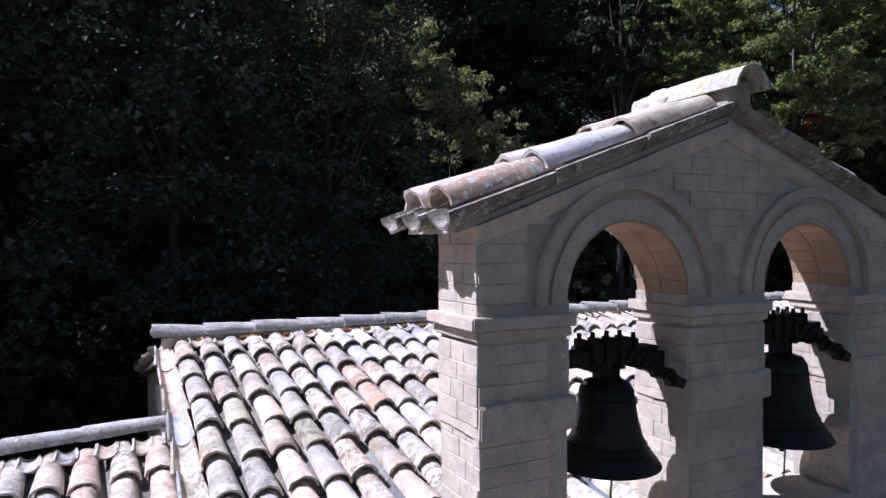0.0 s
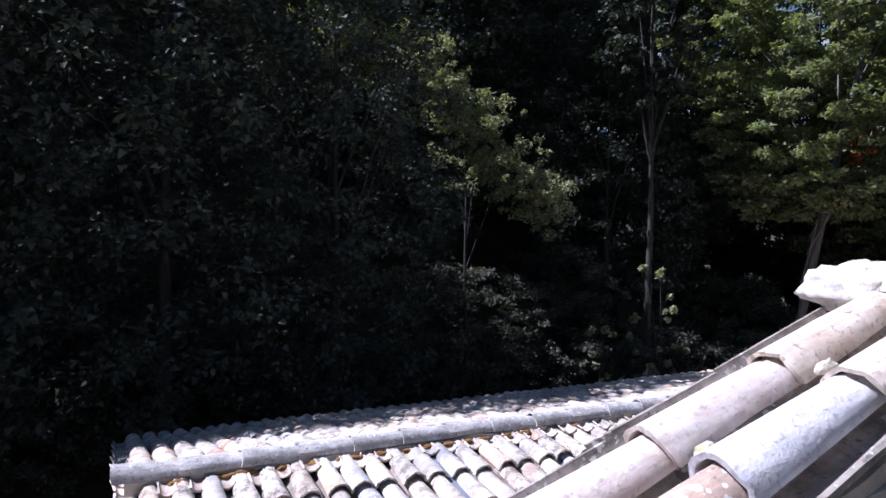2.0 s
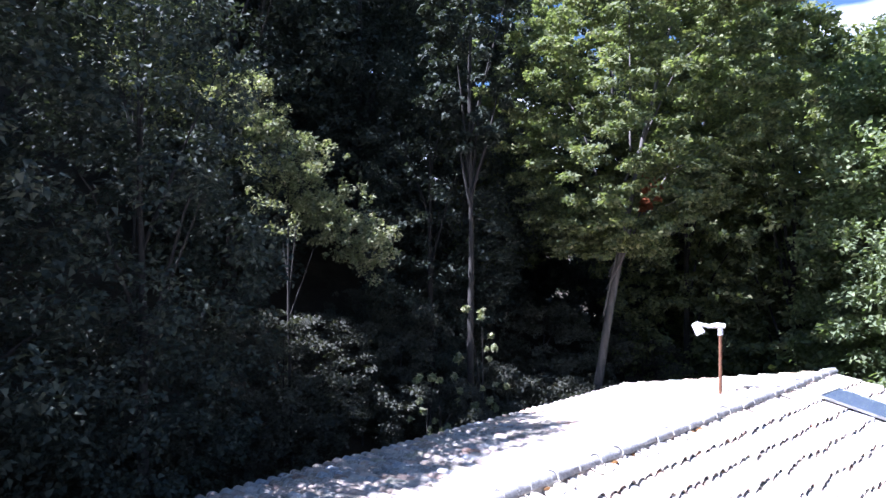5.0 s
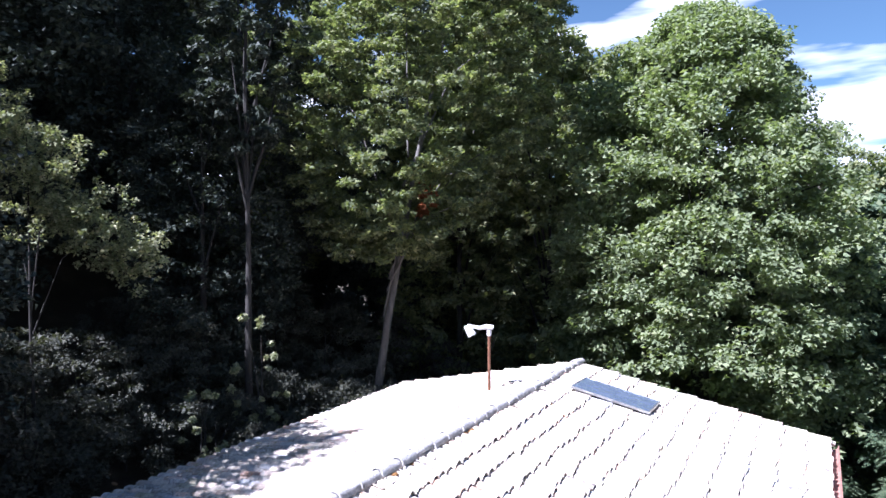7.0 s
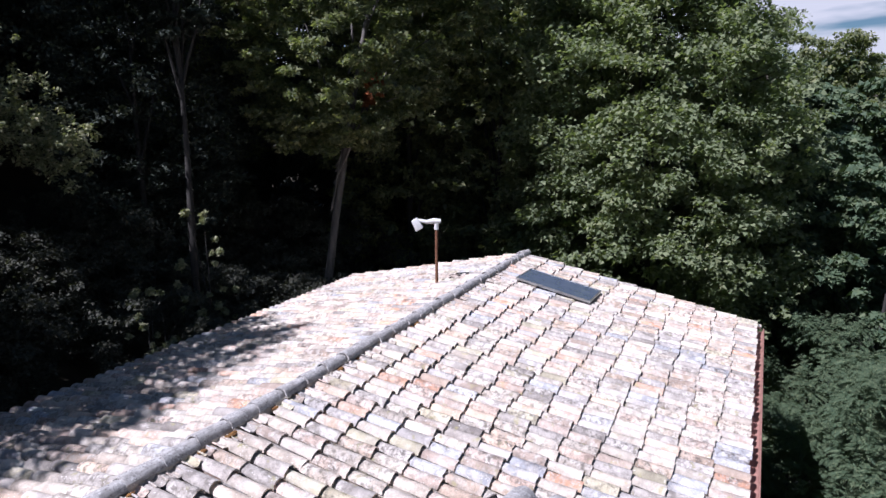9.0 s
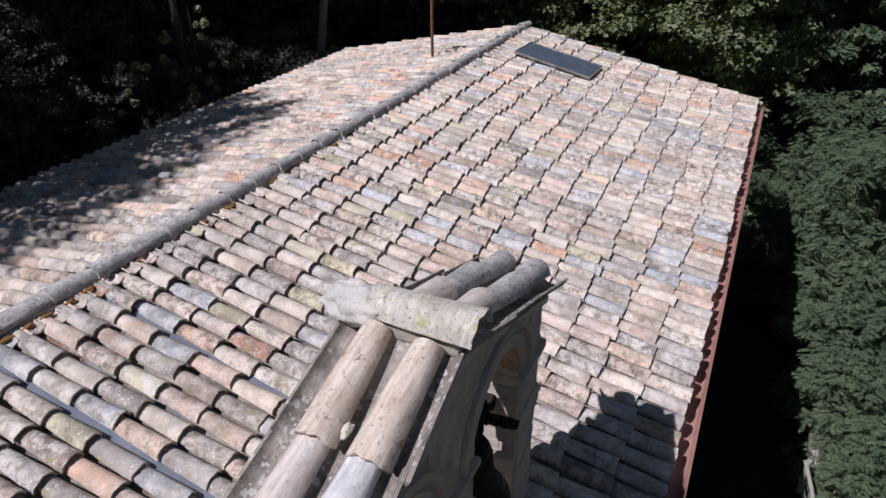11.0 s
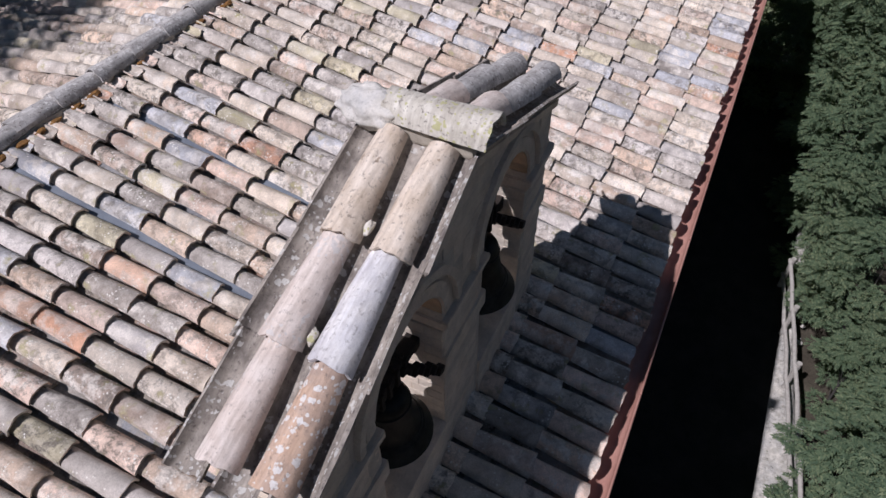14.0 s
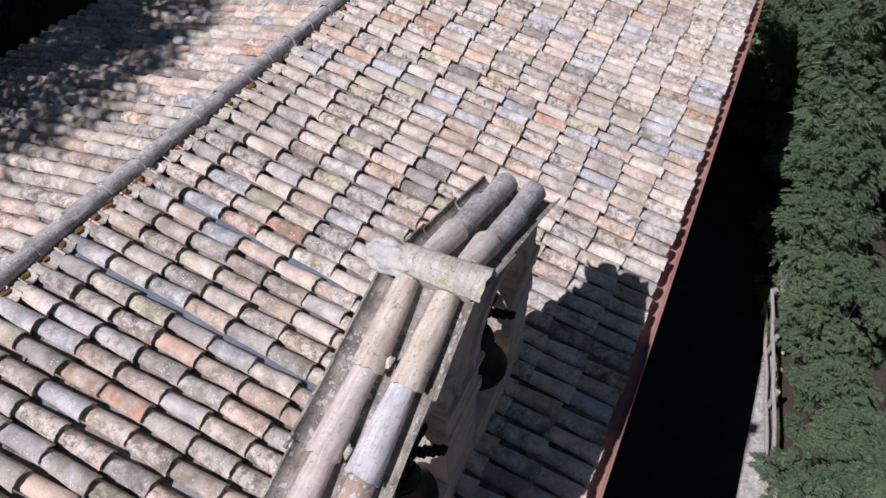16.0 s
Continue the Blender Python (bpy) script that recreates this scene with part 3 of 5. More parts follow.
        put("lead_channel", mesh_of("lead_channel", v, f, 30, True), M_LEAD, roof, "exposed blue-grey lead channel")
    return church


church = build_church()


def build_lower_roof():
    """The lower wing that butts against the end of the church."""
    wing = empty("church_wing", "lower church wing with a weathered clay tile roof", "building")
    ry, rz = 5.22, 4.70
    x0, x1 = -5.5, X_LEFT - 0.02
    zf = lambda y: rz - abs(y - ry) * SLOPE
    slab("wall", x0 + 0.1, x1, EAVE_Y + 0.3, ry + 0.12, 0.30, zf(ry) - GROUND_Z, M_PLASTER, wing, zf)
    slab("roof_board", x0, x1, EAVE_Y + 0.05, ry, 0.24, 0.05, M_RAFTER, wing, zf)
    rng = random.Random(8)
    sink = lambda x: -0.02 - 0.060 * min(2.5, x1 - x)
    caps, pans = [], []
    for i in range(int((x1 - x0) / 0.225)):
        x = x1 - 0.10 - 0.225 * i
        for j in range(9):
            s = 0.03 + 0.455 * j + 0.03 * rng.random()
            y = ry - s * math.cos(PITCH)
            dz = zf(y) - roof_z(y) + sink(x)
            mm = Matrix.Translation((0, 0, dz))
            m = mm @ slope_pose(x, y, True, rng, -0.04)
            if j == 0 and x > -2.5:
                put("closer_tile", CLOSER_MESHES[rng.randrange(5)], M_TILE, wing, "", mm @ slope_pose(x + 0.112, y - 0.02, True, rng, 0.060, True, 2.5))
            if x > -1.7 and y > 3.0:
                put("cap_tile", TILE_MESHES[rng.randrange(9)], M_TILE, wing, "", m)
            else:
                caps.append((TILE_KINDS[rng.randrange(9)], m))
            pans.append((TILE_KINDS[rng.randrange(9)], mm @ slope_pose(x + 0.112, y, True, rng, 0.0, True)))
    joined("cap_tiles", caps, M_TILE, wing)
    joined("pan_tiles", pans, M_PAN_SHADED, wing)
    me = mesh_of("ridge_tile", *barrel(rng, 0.56, 0.075, 0.095, 0.016, 8, 176, 0.005), 40, True)
    x = x1 - 0.03
    while x > x0:
        put("ridge_tile", me, M_RIDGE, wing, "", Matrix.Translation((x, ry + 0.03, rz + 0.05 + sink(x) + 0.01 * rng.random())) @ Matrix.Rotation(math.pi, 4, "Z") @ Matrix.Rotation(0.060, 4, "Y"))
        x -= 0.48


build_lower_roof()

# ---------------------------------------------------------------- bell gable
GX, GHALF = 2.77, 1.452
GY0, GY1 = 2.26, 2.62
SPRING, ARCH_R = 5.823, 0.379
ARCHES = (2.145, 3.448)
G_APEX, G_SLOPE = 6.74, 0.366
SILL = 4.62


def gable_top(x):
    return G_APEX - abs(x - GX) * G_SLOPE


def rough_box(name, x0, x1, y0, y1, z0, z1, material, parent, amount=0.006):
    """A worn, slightly wavy course of masonry."""
    bm = box_bm(x0, x1, y0, y1, z0, z1)
    n = max(2, int((x1 - x0) / 0.05))
    bmesh.ops.bevel(bm, geom=list(bm.edges), offset=0.007, segments=2, affect="EDGES")
    for k in range(1, n):
        bmesh.ops.bisect_plane(bm, geom=bm.verts[:] + bm.edges[:] + bm.faces[:], plane_co=(x0 + (x1 - x0) * k / n, 0, 0), plane_no=(1, 0, 0))
    for k in range(1, 5):
        bmesh.ops.bisect_plane(bm, geom=bm.verts[:] + bm.edges[:] + bm.faces[:], plane_co=(0, y0 + (y1 - y0) * k / 5, 0), plane_no=(0, 1, 0))
    for q in bm.verts:
        d = noise.noise_vector(q.co * 7.0) * amount + noise.noise_vector(q.co * 23.0) * amount * 0.5
        q.co += Vector((d.x * 0.5, d.y, d.z * 1.2))
    return put(name, bm_mesh(name, bm, 0, True, 40), material, parent)


def build_bell_gable():
    gable = empty("bell_gable", "pale brick bell gable with two arched openings and a tiled top", "bell gable")
    # the wall, as a run of upright slices
    xs = [(GX - GHALF, 4.0)]
    for c in ARCHES:
        xs.append((c - ARCH_R, 4.0))
        for k in range(17):
            t = math.pi - math.pi * k / 16
            xs.append((c + ARCH_R * math.cos(t), SPRING + ARCH_R * math.sin(t)))
        xs.append((c + ARCH_R, 4.0))
        if c == ARCHES[0]:
            xs.append((GX, 4.0))
    xs.append((GX + GHALF, 4.0))
    v, f = [], []
    for x, lo in xs:
        for y in (GY0, GY1):
            v += [(x, y, lo), (x, y, gable_top(x))]
    for i in range(len(xs) - 1):
        a, b = i * 4, i * 4 + 4
        f.append((a + 2, b + 2, b, a))
        if xs[i][0] != xs[i + 1][0]:
            f += [(a, b, b + 1, a + 1), (b + 2, a + 2, a + 3, b + 3), (a + 1, b + 1, b + 3, a + 3)]
    f += [(0, 1, 3, 2), tuple(len(v) - 4 + k for k in (0, 2, 3, 1))]
    put("wall_core", mesh_of("wall_core", v, f), M_MORTAR, gable)
    for c in ARCHES:
        box("sill", c - ARCH_R, c + ARCH_R, GY0 - 0.02, GY1 + 0.02, 4.0, SILL, M_BRICK, gable)
    # corbelled bands at the springing of the arches and lower down
    for a, b in ((GX - GHALF, ARCHES[0] - ARCH_R), (ARCHES[0] + ARCH_R, ARCHES[1] - ARCH_R), (ARCHES[1] + ARCH_R, GX + GHALF)):
        oa, ob_ = (0.055 if a < GX - 1 else 0.03), (0.055 if b > GX + 1 else 0.03)
        rough_box("impost", a - oa, b + ob_, GY0 - 0.04, GY1 + 0.05, 5.726, 5.782, M_BRICK, gable)
        rough_box("impost", a - oa * 0.5, b + ob_ * 0.5, GY0 - 0.022, GY1 + 0.03, 5.681, 5.728, M_BRICK, gable)
        rough_box("band_course", a - 0.012, b + (0.012 if b > GX + 1 else 0.045), GY0 - 0.020, GY1 + 0.02, 5.264, 5.413, M_BRICK, gable, 0.008)
    # raised rings round the arches
    for c in ARCHES:
        for r0, r1, d in ((0.385, 0.467, 0.012), (0.508, 0.559, 0.034)):
            n = 26
            bm = bmesh.new()
            rings = []
            for k in range(n + 1):
                t = math.pi * k / n
                ring = []
                for r, y in ((r0, GY0 + 0.02), (r0, GY0 - d), (r1, GY0 - d), (r1, GY0 + 0.02)):
                    ring.append(bm.verts.new((c + r * math.cos(t), y, SPRING + r * math.sin(t) * 1.03)))
                rings.append(ring)
            for k in range(n):
                for q in range(4):
                    bm.faces.new((rings[k][q], rings[k + 1][q], rings[k + 1][(q + 1) % 4], rings[k][(q + 1) % 4]))
            bm.faces.new(rings[0])
            bm.faces.new(rings[-1][::-1])
            for q in bm.verts:
                w = noise.noise_vector(q.co * 9.0) * 0.007 + noise.noise_vector(q.co * 26.0) * 0.004
                q.co += Vector((w.x, w.y * 0.9, w.z))
            put("arch_ring", bm_mesh("arch_ring", bm, 0.004), M_BRICK, gable)
    # brick linings of the arches
    n = 15
    t1 = math.pi * 0.488 / n
    for ya, yb in ((GY0 + 0.004, GY0 + 0.178), (GY0 + 0.182, GY1 - 0.004)):
        bm = bmesh.new()
        q = [bm.verts.new((r * math.cos(t), y, r * math.sin(t))) for y in (ya, yb) for r in (ARCH_R - 0.008, ARCH_R + 0.02) for t in (-t1, t1)]
        for k in ((0, 1, 3, 2), (4, 6, 7, 5), (0, 4, 5, 1), (2, 3, 7, 6), (0, 2, 6, 4), (1, 5, 7, 3)):
            bm.faces.new([q[i] for i in k])
        me = bm_mesh("lining_brick", bm)
        for c in ARCHES:
            for k in range(n):
                put("lining_brick", me, M_WARM_BOUNCE, gable, "", Matrix.Translation((c, 0, SPRING)) @ Matrix.Rotation(-math.pi * (k + 0.5) / n, 4, "Y"))
    # bricks
    rng = random.Random(21)
    bricks = []
    H = 0.086
    n = int((6.66 - 4.2) / H)

    def brick_mesh(l, d, h):
        bm = box_bm(-l / 2, l / 2, -d / 2, d / 2, -h / 2, h / 2)
        bmesh.ops.bevel(bm, geom=list(bm.edges), offset=0.0028, segments=1, affect="EDGES")
        for q in bm.verts:
            q.co += Vector((rng.uniform(-1, 1), rng.uniform(-1, 1), rng.uniform(-1, 1))) * 0.0014
        me = bpy.data.meshes.new("brick")
        bm.to_mesh(me)
        bm.free()
        me.materials.append(M_BRICK)
        return me

    fulls, halves = [brick_mesh(0.2445, 0.05, 0.0846) for _ in range(5)], [brick_mesh(0.1185, 0.05, 0.0846) for _ in range(4)]
    sides = [brick_mesh(0.05, 0.2025, 0.0846) for _ in range(5)]

    def clear(xa, xb, z):
        if z + H / 2 > min(gable_top(xa), gable_top(xb)) - 0.02 or 5.68 < z < 5.79:
            return False
        for c in ARCHES:
            r = 0.565 if z > SPRING - 0.06 else ARCH_R
            if z <= SPRING - 0.06:
                if xb > c - r + 0.005 and xa < c + r - 0.005:
                    return False
            else:
                dx = max(c - xb, 0, xa - c)
                if math.hypot(dx, max(0, z - SPRING)) < r:
                    return False
        return True

    for j in range(n):
        z = 4.2 + H * (j + 0.5)
        deep = 0.012 if z > 5.28 else 0.0
        x = GX - GHALF - (0.125 if j % 2 else 0.0) - 0.03 * rng.random()
        while x < GX + GHALF:
            xa, xb = max(x, GX - GHALF), min(x + 0.246, GX + GHALF)
            if xb - xa > 0.1:
                full, half = fulls[rng.randrange(5)], halves[rng.randrange(4)]
                for me, pieces in ((full, [(xa, xb)]), (half, [(xa, xa + 0.12), (xb - 0.12, xb)])):
                    hit = False
                    for a, b in pieces:
                        if b - a > 0.2 and me is half or (me is full and b - a < 0.2):
                            continue
                        if clear(a, b, z):
                            put("brick", me, M_BRICK, gable, "", Matrix.Translation(((a + b) / 2, GY0 + 0.0195 + 0.0045 * rng.random() - deep * 0.1, z)) @ Matrix.Rotation(radians(1.3) * (rng.random() - 0.5), 4, "Y") @ Matrix.Rotation(radians(1.2) * (rng.random() - 0.5), 4, "Z"))
                            hit = True
                    if hit:
                        break
            x += 0.246
        # outer ends, and the sunlit jambs of the openings
        if not 5.68 < z < 5.79:
            for xe, sgn, top in ((GX - GHALF, -1, 6.14), (GX + GHALF, 1, 6.14), (ARCHES[0] + ARCH_R, -1, 5.8), (ARCHES[1] + ARCH_R, -1, 5.8), (ARCHES[0] - ARCH_R, 1, 5.8), (ARCHES[1] - ARCH_R, 1, 5.8)):
                if z > top or (xe not in (GX - GHALF, GX + GHALF) and z < SILL):
                    continue
                for yc in ((GY0 + 0.09, GY0 + 0.27) if j % 2 else (GY0 + 0.06, GY0 + 0.18, GY0 + 0.30)):
                    me = sides[rng.randrange(5)]
                    sc = 0.9 if j % 2 else 0.6
                    d = 0.0065 + 0.0035 * rng.random() + deep
                    put("brick", me, M_BRICK, gable, "", Matrix.Translation((xe - sgn * 0.025 + sgn * (0.025 - 0.018 + d - 0.012), yc, z)) @ Matrix.Diagonal((1, sc * 0.98, 1, 1)))
    # the tiled top: three channels and two rows of caps on each slope
    pitch = math.atan(G_SLOPE)
    rt = random.Random(4)
    top = new("gable_roof")
    top.parent = gable
    for sgn in (-1, 1):
        # bedding slab
        bm = bmesh.new()
        xe = GX + sgn * (GHALF + 0.125)
        cs = [(GX, G_APEX - 0.03), (xe, gable_top(xe) - 0.03), (xe, gable_top(xe) - 0.002), (GX, G_APEX + 0.004)]
        a = [bm.verts.new((x, GY0 - 0.02, z)) for x, z in cs]
        b = [bm.verts.new((x, GY1 + 0.10, z)) for x, z in cs]
        bm.faces.new(a)
        bm.faces.new(b[::-1])
        for i in range(4):
            bm.faces.new((a[i], b[i], b[(i + 1) % 4], a[(i + 1) % 4]))
        put("bedding", bm_mesh("bedding", bm, 0.006), M_MORTAR, top)
        # raking cornice of worn stone below the tiles
        bm = bmesh.new()
        n = 24
        rings = []
        for k in range(n + 1):
            x = GX + sgn * (GHALF + 0.03) * k / n
            z = gable_top(x) - 0.034
            w = noise.noise_vector((x * 8.0, 1.0, 5.0)) * 0.007
            rings.append([bm.verts.new((x, y + w.y, zz + w.z)) for y, zz in ((GY0 + 0.02, z), (GY0 - 0.034, z), (GY0 - 0.030, z - 0.055), (GY0 - 0.010, z - 0.085), (GY0 + 0.02, z - 0.085))])
        for k in range(n):
            for q in range(5):
                bm.faces.new((rings[k][q], rings[k + 1][q], rings[k + 1][(q + 1) % 5], rings[k][(q + 1) % 5]))
        bm.faces.new(rings[-1][::-1])
        bm.faces.new(rings[0])
        put("raking_cornice", bm_mesh("raking_cornice", bm, 0, True, 40), M_BRICK, top)
        for name, ys, lift, flip, steps, r0, r1, mat in (
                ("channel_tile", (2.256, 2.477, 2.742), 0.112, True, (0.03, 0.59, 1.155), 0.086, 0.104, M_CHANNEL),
                ("cap_tile", (2.347, 2.607), 0.088, False, (0.04, 0.55, 1.08), 0.076, 0.104, M_TILE)):
            for yy in ys:
                for j, s in enumerate(steps):
                    ln = 0.62 if flip else (0.60, 0.62, 0.62)[j]
                    me = mesh_of(name, *barrel(rt, ln, r0, r1, 0.017, 8, 150 if flip else 172, 0.005), 40, True)
                    s2 = s + 0.02 * (rt.random() - 0.5)
                    x = GX + sgn * s2 * math.cos(pitch)
                    z = G_APEX - s2 * math.sin(pitch) + lift - 0.02
                    m = Matrix.Translation((x, yy + 0.012 * (rt.random() - 0.5), z)) @ Matrix.Rotation(0 if sgn > 0 else math.pi, 4, "Z") @ Matrix.Rotation(radians(2.5) * (rt.random() - 0.5), 4, "Z") @ Matrix.Rotation(pitch - 0.025, 4, "Y")
                    if flip:
                        m = m @ Matrix.Rotation(math.pi, 4, "X")
                    if not flip:
                        mat = ((M_TAN, M_LIMED, M_LICHEN) if yy < 2.5 else (M_TAN, M_PINK, M_PINK))[j] if sgn < 0 else (M_PINK, M_RIDGE, M_RIDGE)[j]
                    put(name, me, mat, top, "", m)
    for k, (sd, yy) in enumerate(((0.56, 2.478), (1.10, 2.476))):
        bm = bmesh.new()
        bmesh.ops.create_icosphere(bm, subdivisions=2, radius=1.0)
        for q in bm.verts:
            q.co *= 1 + 0.5 * noise.noise(q.co * 1.6 + Vector((k * 5.0, 0, 0)))
            q.co = Vector((q.co.x * (0.045 - 0.008 * (k % 2)), q.co.y * 0.020, q.co.z * 0.018))
        put("mortar_chip", bm_mesh("mortar_chip", bm, 0, True, 30), M_APEX, top, "", Matrix.Translation((GX - sd * math.cos(pitch), yy, G_APEX - sd * math.sin(pitch) + 0.115)) @ Matrix.Rotation(-pitch, 4, "Y"))
    me = mesh_of("apex_tile", *barrel(rt, 0.56, 0.105, 0.118, 0.018, 8, 176, 0.006, tall=1.05), 40, True)
    put("apex_tile", me, M_APEX, top, "lichen-spotted pale ridge tile", Matrix.Translation((GX + 0.05, 2.68, G_APEX + 0.125)) @ Matrix.Rotation(-math.pi / 2, 4, "Z"))
    bm = bmesh.new()
    bmesh.ops.create_icosphere(bm, subdivisions=4, radius=1.0)
    for q in bm.verts:
        q.co *= 1 + 0.24 * noise.noise(q.co * 2.2) + 0.12 * noise.noise(q.co * 6.0) + 0.05 * noise.noise(q.co * 15.0)
        q.co = Vector((q.co.x * 0.112, q.co.y * 0.20, q.co.z * 0.098))
    put("apex_mortar", bm_mesh("apex_mortar", bm, 0, True, 70), M_LIME, top, "white lime mortar lump", Matrix.Translation((GX + 0.03, 2.74, G_APEX + 0.125)))
    box("apex_bedding", GX - 0.03, GX + 0.13, GY0 - 0.06, GY1 + 0.15, G_APEX + 0.02, G_APEX + 0.185, M_PLASTER, top, 0.02)
    return gable


bell_gable = build_bell_gable()


def build_bell(x, y, z, s, tall=1.0):
    """Bell with its wooden headstock, straps and clapper; z is the mouth's height."""
    bell = empty("bell", "dark bronze church bell hanging from a wooden headstock in the arch", "bell", "bells in the gable", at=(x, y, z))
    bell.scale = (1, 1, tall)
    prof = [(0.0, 0.47), (0.07, 0.47), (0.115, 0.455), (0.138, 0.415), (0.146, 0.35), (0.158, 0.26), (0.180, 0.165), (0.215, 0.085), (0.258, 0.03), (0.275, 0.0),
            (0.258, 0.002), (0.228, 0.03), (0.19, 0.09), (0.155, 0.18), (0.14, 0.32), (0.12, 0.41), (0.0, 0.42)]
    lathe("bell_body", [(r * s, h * s) for r, h in prof], M_BRONZE, bell, 36)
    for h, r in ((0.085, 0.216), (0.37, 0.146), (0.12, 0.199)):
        lathe("bead", [((r - 0.01) * s, (h - 0.008) * s), ((r + 0.006) * s, h * s), ((r - 0.01) * s, (h + 0.008) * s)], M_BRONZE, bell, 36)
    tube("clapper", [(0, 0, 0.40 * s), (0.01, 0, 0.06 * s), (0.012, 0, 0.03 * s), (0.012, 0, -0.05 * s), (0.012, 0, -0.09 * s)], [0.012, 0.014, 0.03, 0.028, 0.012], M_IRON, bell)
    box("crown", -0.07 * s, 0.07 * s, -0.03, 0.03, 0.44 * s, 0.55 * s, M_BRONZE, bell, 0.012)
    box("headstock", -0.325, 0.300, -0.055, 0.055, 0.555 * s, 0.640 * s, M_OLDWOOD, bell, 0.012)
    box("headstock_block", -0.15, 0.15, -0.06, 0.06, 0.632 * s, 0.680 * s, M_OLDWOOD, bell, 0.014)
    for dx in (-0.13, -0.045, 0.045, 0.13):
        box("strap", dx - 0.015, dx + 0.015, -0.075, 0.075, 0.53 * s, 0.695 * s, M_IRON, bell, 0.004)
        for dy in (-0.05, 0.05):
            tube("strap_bolt", [(dx, dy, 0.69 * s), (dx, dy, 0.725 * s)], 0.012, M_IRON, bell, 6)
    for sg in (-1, 1):
        box("bearing", sg * 0.320 - 0.035, sg * 0.320 + 0.035, -0.045, 0.045, 0.50 * s, 0.60 * s, M_IRON, bell, 0.006)
    for k in range(7):
        f = k / 6
        g = 0.046 if k < 6 else 0.038
        link = box_bm(-g * 0.85, g * 0.85, -0.025, 0.025, -g * 0.7, g * 0.7)
        m = Matrix.Translation((0.12 + 0.15 * f, -0.06 - 0.15 * f, (0.590 - 0.125 * f) * s)) @ Matrix.Rotation(0.5 + 0.5 * (k % 2), 4, "Y")
        put("ringing_arm_link", bm_mesh("ringing_arm_link", link, 0.006), M_IRON, bell, "", m)
    tube("rope", [(0.02, -0.02, -0.05), (0.0, -0.02, -0.3), (0.0, 0.0, (SILL - z) / tall)], 0.006, M_GREYWOOD, bell, 6)


build_bell(2.160, 2.455, 4.992, 0.975, 0.92)
build_bell(3.475, 2.455, 4.948, 1.04)

# ---------------------------------------------------------------- roof fittings


def build_gutter():
    gutter = empty("gutter", "rust-red half-round metal gutter along the eave", "gutter")
    v, f = [], []
    r, n = 0.082, 8
    y, z = EAVE_Y - 0.085, roof_z(EAVE_Y) - 0.085
    for i, x in enumerate((X_LEFT, X_FAR - 0.1)):
        for rr in (r, r - 0.006):
            for k in range(n + 1):
                t = math.pi + math.pi * k / n
                v.append((x, y + rr * math.cos(t), z + rr * math.sin(t)))
    m = n + 1
    for k in range(n):
        f.append((k, k + 1, 2 * m + k + 1, 2 * m + k))
        f.append((m + k, 3 * m + k, 3 * m + k + 1, m + k + 1))
    for k in (0, n):
        f.append((k, m + k, 3 * m + k, 2 * m + k))
    put("trough", mesh_of("trough", v, f, 40, True), M_COPPER, gutter)
    tube("bead", [(X_LEFT, y - r, z), (X_FAR - 0.1, y - r, z)], 0.011, M_COPPER, gutter, 8)
    for i in range(17):
        x = X_LEFT + 0.5 + i * 0.97
        tube("bracket", [(x, y + r * 1.05 * math.cos(t), z + r * 1.05 * math.sin(t)) for t in [math.pi * (1 - 0.1) + math.pi * 1.1 * k / 8 for k in range(9)]], 0.010, M_COPPER, gutter, 6)


build_gutter()


def build_panel():
    panel = empty("solar_panel", "dark blue solar panel in an aluminium frame on the roof tiles", "solar panel")
    mat, nt, bsdf = nodes_of("solar_cells_sky_sheen")
    v = coords(nt, (1, 1, 1), "Object")
    n = noise_out(nt, v, 3.0, 3)
    # Cell colour lifted to grey-blue, the sky's reflection painted in.
    nt.links.new(ramp(nt, [(0.3, (0.085, 0.115, 0.165)), (0.7, (0.12, 0.15, 0.205))], n), bsdf.inputs["Base Color"])
    bsdf.inputs["Roughness"].default_value = 0.22
    bsdf.inputs["Coat Weight"].default_value = 0.5
    at = Matrix.Translation((14.70, 5.30, roof_z(5.30) + 0.10)) @ Matrix.Rotation(PITCH, 4, "X") @ Matrix.Rotation(radians(-1.5), 4, "Z")
    w, l = 0.50, 0.86
    panel.matrix_basis = at
    box("glass", -w + 0.03, w - 0.03, -l + 0.03, l - 0.03, 0.0, 0.035, mat, panel, 0.003)
    for x0, x1, y0, y1 in ((-w, -w + 0.032, -l, l), (w - 0.032, w, -l, l), (-w + 0.033, w - 0.033, -l, -l + 0.032), (-w + 0.033, w - 0.033, l - 0.032, l)):
        box("frame_bar", x0, x1, y0, y1, -0.01, 0.042, M_ALU, panel, 0.004)
    for x in (-w + 0.1, w - 0.16):
        for y in (-l + 0.12, l - 0.18):
            box("foot", x, x + 0.06, y, y + 0.06, -0.11, -0.01, M_ALU, panel, 0.004)


build_panel()


